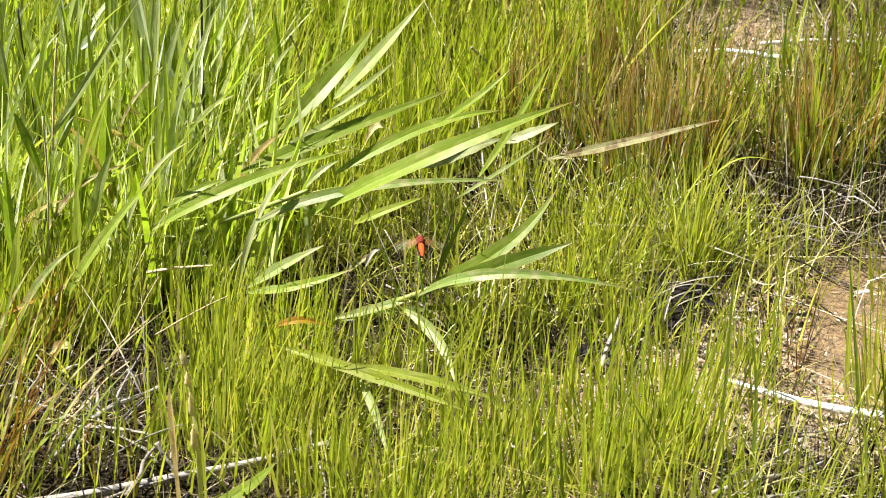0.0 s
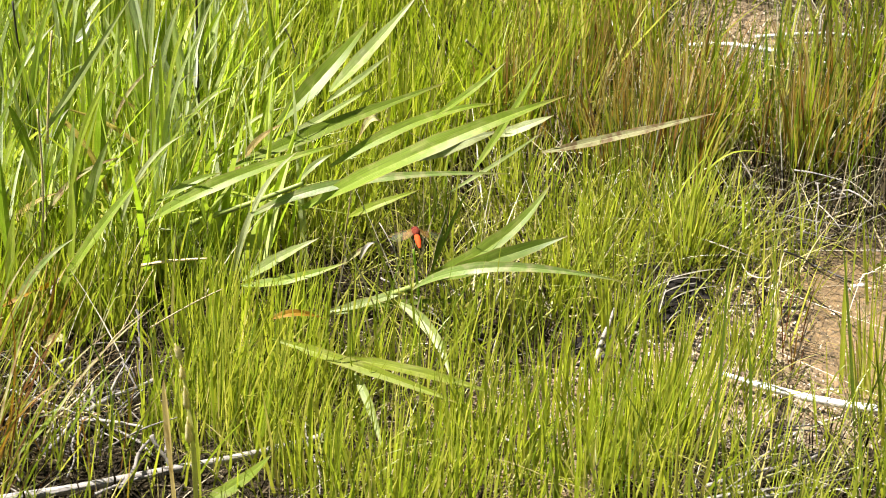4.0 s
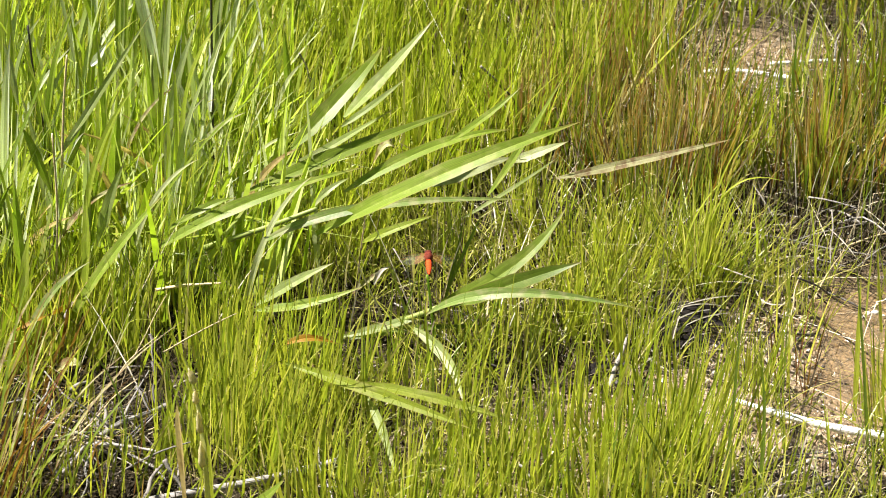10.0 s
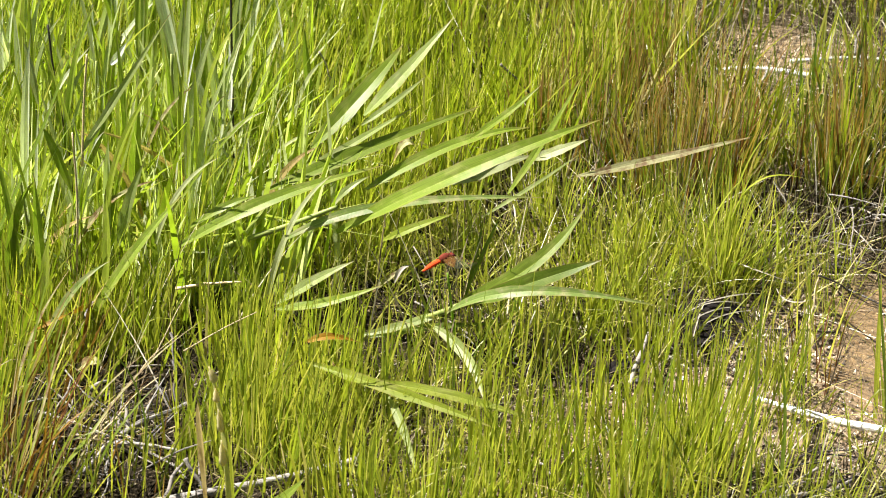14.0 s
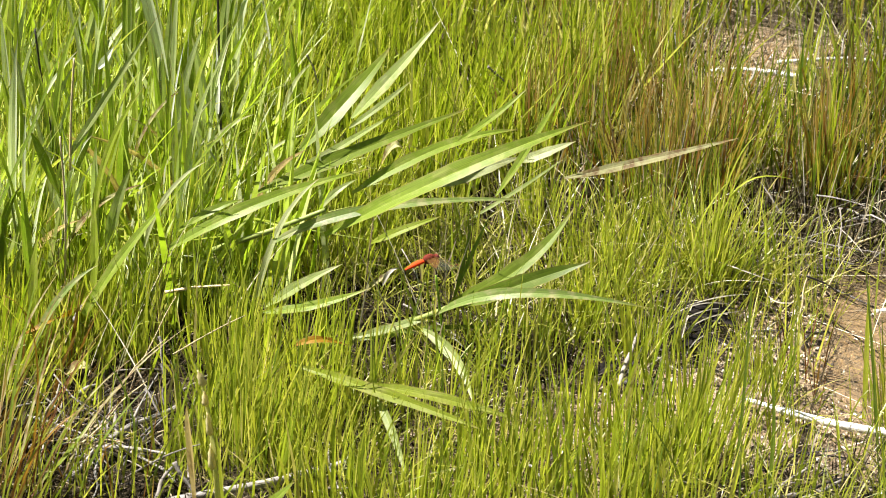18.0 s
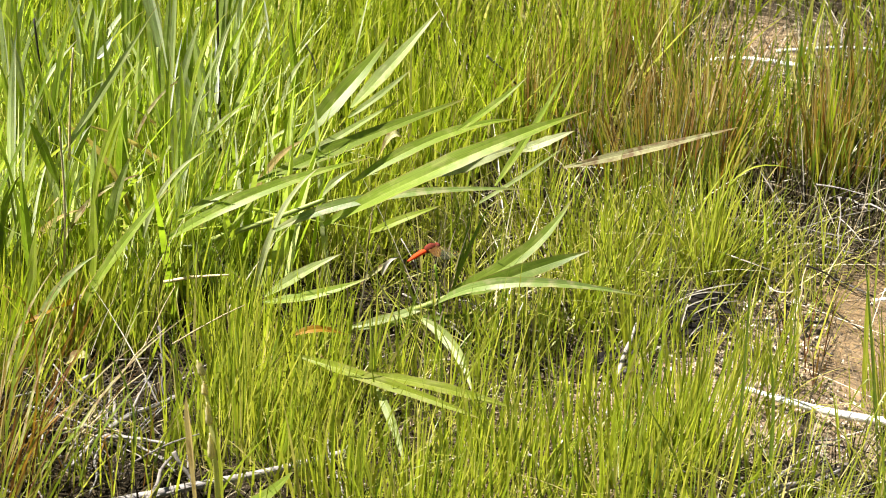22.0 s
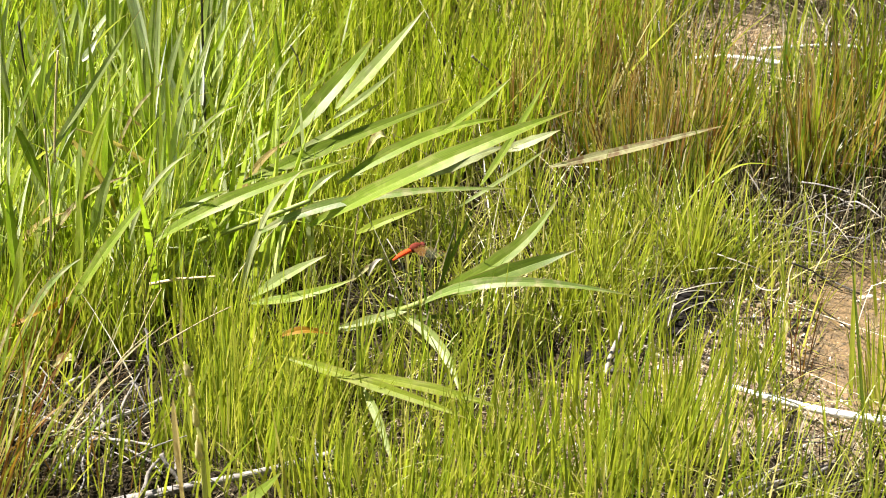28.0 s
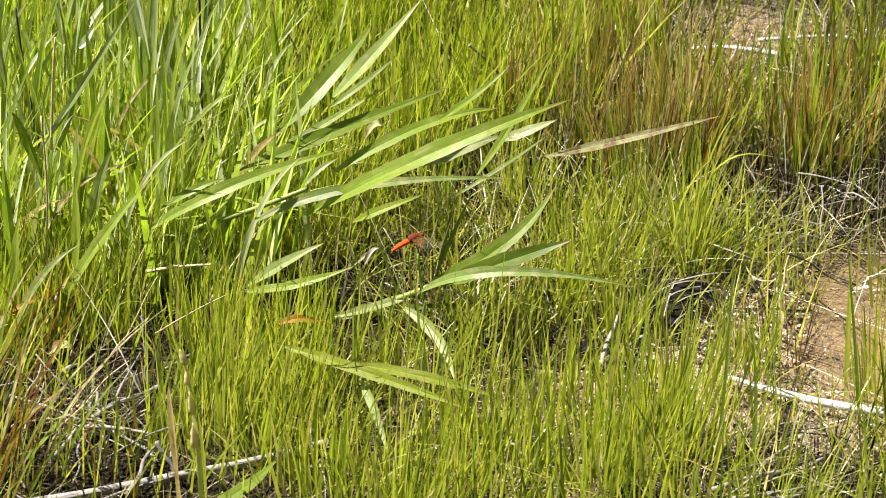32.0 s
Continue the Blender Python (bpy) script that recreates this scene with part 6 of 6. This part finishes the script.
def build_clods():
    """Crumbs of soil and small stones on the bank, and bits of rotten bark between them."""
    rng = np.random.default_rng(8)
    spots = scatter(rng, 1500, (0.1, 0.5, -0.36, 0.26), lambda x, y: np.clip(0.8 * rough_bank(x, y) + 0.3 * littered(x, y), 0, 1) * (1 - 0.9 * bump2(x, y, (0.55, 0.05), 0.15, 0.2)), 2, 0.012)
    ring = [(math.cos(a), math.sin(a)) for a in np.linspace(0, 2 * math.pi, 7)[:-1]]
    shape = np.array([(x, y, 0.0) for x, y in ring] + [(0.6 * x, 0.6 * y, 0.62) for x, y in ring] + [(0, 0, 0.8), (0, 0, -0.5)])
    tri = [(k, (k + 1) % 6, 6 + k) for k in range(6)] + [((k + 1) % 6, 6 + (k + 1) % 6, 6 + k) for k in range(6)] + [(6 + k, 6 + (k + 1) % 6, 12) for k in range(6)] + [((k + 1) % 6, k, 13) for k in range(6)]
    n = len(spots)
    size = rng.uniform(0.0014, 0.0034, n)
    v = shape[None] * size[:, None, None] * rng.uniform(0.7, 1.3, (n, 14, 3)) * rng.uniform(0.6, 1.4, (n, 1, 3))
    v += np.stack([spots[:, 0], spots[:, 1], ground_height(spots[:, 0], spots[:, 1]) + size * 0.2], -1)[:, None]
    faces = (np.array(tri)[None] + 14 * np.arange(n)[:, None, None]).reshape(-1, 3)
    m, nodes, l, b = material("soil_crumbs")
    geo = nodes.new("ShaderNodeNewGeometry")
    r = ramp(nodes, [(0.0, (0.015, 0.011, 0.008)), (0.4, (0.06, 0.042, 0.028)), (0.65, (0.22, 0.16, 0.10)), (0.9, (0.42, 0.34, 0.25)), (1.0, (0.72, 0.68, 0.60))])
    l.new(geo.outputs["Random Per Island"], r.inputs[0])
    l.new(r.outputs[0], b.inputs["Base Color"])
    b.inputs["Roughness"].default_value = 0.35
    single("clods", mesh_of("clods", v.reshape(-1, 3).tolist(), faces.tolist(), m, smooth=False), "crumbs of dark and pale soil on the bank", "soil", kind="stuff")


build_gravel()
build_clods()


# ---- seed stalk before the litter ----
def build_seed_stalk():
    foot = (-0.188, -0.420, 0.000)
    st = thing("seed_stalk", foot, "withered seed stalk with pale husks", "grass stalk")
    part("stem", leaf_mesh("stem", foot, (-0.193, -0.420, 0.150), (-0.210, -0.420, 0.224), 0.0080, SEED_STEM, face=(-0.8, -0.55, 0.25), fold=-0.5, origin=foot, petiole=0.9, ripple=0.02), st)
    for a, c, w in (((-0.196, -0.422, 0.190), (-0.201, -0.422, 0.205), 0.0036), ((-0.195, -0.422, 0.171), (-0.196, -0.422, 0.185), 0.0032), ((-0.192, -0.423, 0.143), (-0.194, -0.423, 0.165), 0.0030), ((-0.191, -0.423, 0.110), (-0.192, -0.423, 0.135), 0.0034)):
        a, c = Vector(a), Vector(c)
        part("husk", tube_mesh("husk", [a, a.lerp(c, 0.5), c], (0.0010, w, w * 0.8, 0.0007), HUSK, foot, sides=7, count=6), st)
    part("sheath", leaf_mesh("sheath", (-0.201, -0.415, 0.003), (-0.209, -0.415, 0.120), (-0.212, -0.415, 0.168), 0.0110, LEAF_BROWN, face=(-0.85, -0.5, 0.3), twist=20, origin=foot, petiole=0.8), st, "brown withered leaf sheath")
    part("blade", leaf_mesh("blade", (-0.182, -0.410, 0.003), (-0.184, -0.410, 0.095), (-0.189, -0.410, 0.144), 0.0060, LEAF_YELLOW, face=(-0.85, -0.5, 0.3), twist=20, origin=foot, petiole=0.8), st, "fresh green blade beside the stalk")


build_seed_stalk()


# ---- dragonfly ----
def plain(name, colour, rough, mottle=0.25):
    m, n, l, b = material(name)
    coord = n.new("ShaderNodeTexCoord")
    t = n.new("ShaderNodeTexNoise")
    t.inputs["Scale"].default_value, t.inputs["Detail"].default_value = 900, 3
    l.new(coord.outputs["Object"], t.inputs["Vector"])
    r = ramp(n, [(0.3, tuple(c * (1 - mottle) for c in colour)), (0.7, tuple(min(c * (1 + mottle), 1) for c in colour))])
    l.new(t.outputs[0], r.inputs[0])
    l.new(r.outputs[0], b.inputs["Base Color"])
    b.inputs["Roughness"].default_value = rough
    b.inputs["Specular IOR Level"].default_value = 0.12
    return m


def membrane(name, colour, clear):
    m, n, l, b = material(name)
    b.inputs["Base Color"].default_value = (*colour, 1)
    b.inputs["Roughness"].default_value = 0.55
    b.inputs["Specular IOR Level"].default_value = 0.25
    t = n.new("ShaderNodeBsdfTransparent")
    s = n.new("ShaderNodeMixShader")
    s.inputs[0].default_value = 1 - clear
    l.new(t.outputs[0], s.inputs[1])
    l.new(b.outputs[0], s.inputs[2])
    l.new(s.outputs[0], n["Material Output"].inputs[0])
    return m


def round_body(name, rings, mat, sides=14, squash=1.0):
    """A body along y: rings of (y, radius, height)."""
    verts, faces = [], []
    for y, r, z in rings:
        for j in range(sides):
            a = 2 * math.pi * j / sides
            verts.append((math.cos(a) * r, y, z + math.sin(a) * r * squash))
    for i in range(len(rings) - 1):
        for j in range(sides):
            a, c = i * sides + j, i * sides + (j + 1) % sides
            faces.append((a, c, c + sides, a + sides))
    faces += [tuple(range(sides))[::-1], tuple(range((len(rings) - 1) * sides, len(rings) * sides))]
    return mesh_of(name, verts, faces, mat)


def ball(name, at, radii, mat, rows=9, sides=14):
    verts, faces = [], []
    for i in range(rows + 1):
        p = math.pi * i / rows
        for j in range(sides):
            a = 2 * math.pi * j / sides
            verts.append((at[0] + radii[0] * math.sin(p) * math.cos(a), at[1] + radii[1] * math.cos(p), at[2] + radii[2] * math.sin(p) * math.sin(a)))
    for i in range(rows):
        for j in range(sides):
            a, c = i * sides + j, i * sides + (j + 1) % sides
            faces.append((a, c, c + sides, a + sides))
    return mesh_of(name, verts, faces, mat)


def wing_mesh(name, side, length, chord, mat, start=0.0, end=1.0, lift=0.0, inset=0.0):
    """A wing outwards along x: straight leading edge, rounded trailing edge, slightly corrugated."""
    verts, faces, n = [], [], 16
    for i in range(n + 1):
        s = start + (end - start) * i / n
        back = chord * (0.45 + 0.55 * math.sin(min(s / 0.35, 1) * math.pi / 2)) * (1 - max(s - 0.45, 0) ** 2 * 2.6) * math.sqrt(max(1 - s ** 9, 0.02))
        lead = 0.0009 * math.sin(s * math.pi)
        for j, f in enumerate((0.0, 0.25, 0.5, 0.75, 1.0)):
            y = lead - back * (inset + (1 - 2 * inset) * f)
            verts.append((side * s * length, y, lift + 0.00025 * (-1) ** j))
    for i in range(n):
        for j in range(4):
            a = i * 5 + j
            faces.append((a, a + 1, a + 6, a + 5))
    return mesh_of(name, verts, faces, mat)


def build_dragonfly():
    red = plain("red_abdomen", (0.72, 0.062, 0.012), 0.8, mottle=0.15)
    maroon = plain("dark_red_thorax", (0.12, 0.022, 0.012), 0.85, mottle=0.5)
    eye_red = plain("dark_red_eye", (0.06, 0.008, 0.008), 0.6)
    black = plain("black_leg", (0.02, 0.015, 0.015), 0.5)
    clear = membrane("wing_membrane", (0.17, 0.18, 0.11), 0.88)
    amber = membrane("amber_wing_base", (0.20, 0.075, 0.006), 0.62)
    vein = plain("wing_vein", (0.22, 0.10, 0.04), 0.5)
    d = thing("dragonfly", (0.004, 0.0, 0.114), "scarlet dragonfly with clear amber-based wings", "dragonfly")
    rings = []
    for i in range(9):
        y0, y1 = -0.0048 - 0.0023 * i, -0.0048 - 0.0023 * (i + 1)
        r = (0.0025, 0.0029, 0.0030, 0.0030, 0.0029, 0.0027, 0.0023, 0.0018, 0.0012)[i]
        sag = -0.00004 * i * i
        rings += [(y0, r * 0.9, sag), (y0 - 0.0004, r, sag), (y1 + 0.0004, r * 0.98, sag)]
    rings.append((y1 - 0.0004, 0.0004, sag))
    part("abdomen", round_body("abdomen", rings, red, squash=0.8), d, "bright scarlet flattened abdomen")
    part("thorax", ball("thorax", (0, 0.0005, 0.0006), (0.0046, 0.0068, 0.0050), maroon), d, "dark red hunched thorax")
    head = part("head", ball("head", (0, 0.0086, 0.0006), (0.0030, 0.0022, 0.0025), maroon), d)
    for sx in (-1, 1):
        part("eye", ball("eye", (sx * 0.0019, 0.0090, 0.0008), (0.0019, 0.0020, 0.0019), eye_red), head, "large dark red eye")
    wings = []
    for sx in (-1, 1):
        for fore, at, length, chord in ((True, (sx * 0.0016, 0.0026, 0.0036), 0.031, 0.0075), (False, (sx * 0.0016, -0.0008, 0.0036), 0.0295, 0.0098)):
            w = part("wing", wing_mesh("wing", sx, length, chord, clear), d, "clear veined wing")
            part("amber_patch", wing_mesh("amber_patch", sx, length, chord, amber, 0.0, 0.42 if not fore else 0.26, 0.0003, 0.05), w, "amber stain at the wing base")
            part("leading_vein", tube_mesh("leading_vein", [(0, 0.0001, 0.0002), (sx * length * 0.5, 0.001, 0.0002), (sx * length * 0.98, -0.0003, 0.0002)], (0.00018, 0.00010), vein, sides=5), w)
            part("wing_spot", wing_mesh("wing_spot", sx, length, chord * 0.16, vein, 0.80, 0.91, 0.0004, 0.0), w, "dark brown spot near the wing tip")
            w.location = at
            wings.append((w, sx, fore, at))
    for sx in (-1, 1):
        for y, dy in ((0.004, 0.004), (0.0022, 0.001), (0.0004, -0.003)):
            part("leg", tube_mesh("leg", [(sx * 0.0018, y, -0.0022), (sx * 0.0046, y + dy * 0.7, -0.0034), (sx * 0.0024, y + dy, -0.0085), (sx * 0.0006, 0.002 + dy * 0.3, -0.0115)], (0.00035, 0.00016), black, sides=5), d)
    return d, wings


PERCH = leaf_material("perch_stem", (0.22, 0.32, 0.04), (0.28, 0.36, 0.05), (0.30, 0.34, 0.08), 0.3, 0.45, 0.4)
build_pebbles()
dragonfly, wings = build_dragonfly()
stick([(0.012, 0.005, 0.000), (0.007, -0.007, 0.055), (0.002, -0.011, 0.102)], (0.0017, 0.0010), PERCH, "green grass stem on which the dragonfly sits", "perch_stem", "stem")


def motions():
    """The dragonfly sits, flies round in a loop, and settles again facing the other way."""
    sit = [(0.0, (0.004, 0.000, 0.112), 1, 0, 4), (2.0, (0.004, 0.000, 0.115), 1, 0, 8), (6.0, (0.005, 0.000, 0.113), 4, 0, 8), (7.0, (0.005, 0.000, 0.113), 5, 0, 14), (8.0, (0.003, 0.000, 0.115), 9, 0, 3),
           (9.0, (0.003, 0.000, 0.115), 10, 0, 1), (10.0, (0.003, 0.000, 0.115), 7, 0, 2), (11.0, (0.003, 0.000, 0.114), 2, 0, 6), (11.2, (0.008, 0.000, 0.115), 2, 0, 6)]
    fly = [(11.3, (-0.002, -0.020, 0.145), 10, 10, 58), (11.33, (-0.021, -0.040, 0.171), 5, 20, 100), (11.4, (-0.067, -0.070, 0.213), -5, 25, 165), (11.5, (-0.086, -0.100, 0.176), 0, 10, 225),
           (11.6, (-0.127, -0.070, 0.160), 5, -10, 262), (11.7, (-0.088, -0.030, 0.148), 4, 5, 272), (11.8, (-0.044, -0.010, 0.104), 0, 8, 288), (11.9, (-0.009, 0.000, 0.105), 2, 0, 300)]
    rest = [(12.0, (-0.016, 0.000, 0.112), 5, 0, 285), (12.3, (-0.003, 0.000, 0.116), 1, 0, 284), (12.5, (-0.003, 0.000, 0.116), 1, 0, 286), (13.0, (-0.004, 0.000, 0.113), 10, 0, 300), (14.0, (-0.001, 0.000, 0.112), 10, 0, 302),
            (16.5, (-0.007, 0.000, 0.113), 4, 0, 290), (18.0, (-0.005, 0.000, 0.114), 7, 0, 296), (19.0, (-0.004, 0.000, 0.114), 10, 0, 301), (24.0, (-0.003, 0.000, 0.114), 9, 0, 302), (28.0, (-0.004, 0.000, 0.115), 9, 0, 300), (32.0, (-0.002, 0.000, 0.113), 9, 0, 301)]
    walk(dragonfly, [(t, pose(*p, rx, ry, rz)) for t, p, rx, ry, rz in sit + fly + rest])
    for w, sx, fore, at in wings:
        sweep, droop = sx * (34 if fore else 20), sx * (26 if fore else 22)
        held = [(t, pose(*at, 28, droop, sweep)) for t in (0.0, 11.2)]
        beat = [(11.2 + k / 30, pose(*at, 0, sx * (28 if (k + fore) % 2 else -30), sx * 6)) for k in range(1, 22)]
        held2 = [(t, pose(*at, 30, sx * (24 if fore else 20), sx * (56 if fore else 46))) for t in (12.0, 32.0)]
        walk(w, held + beat + held2)


motions()
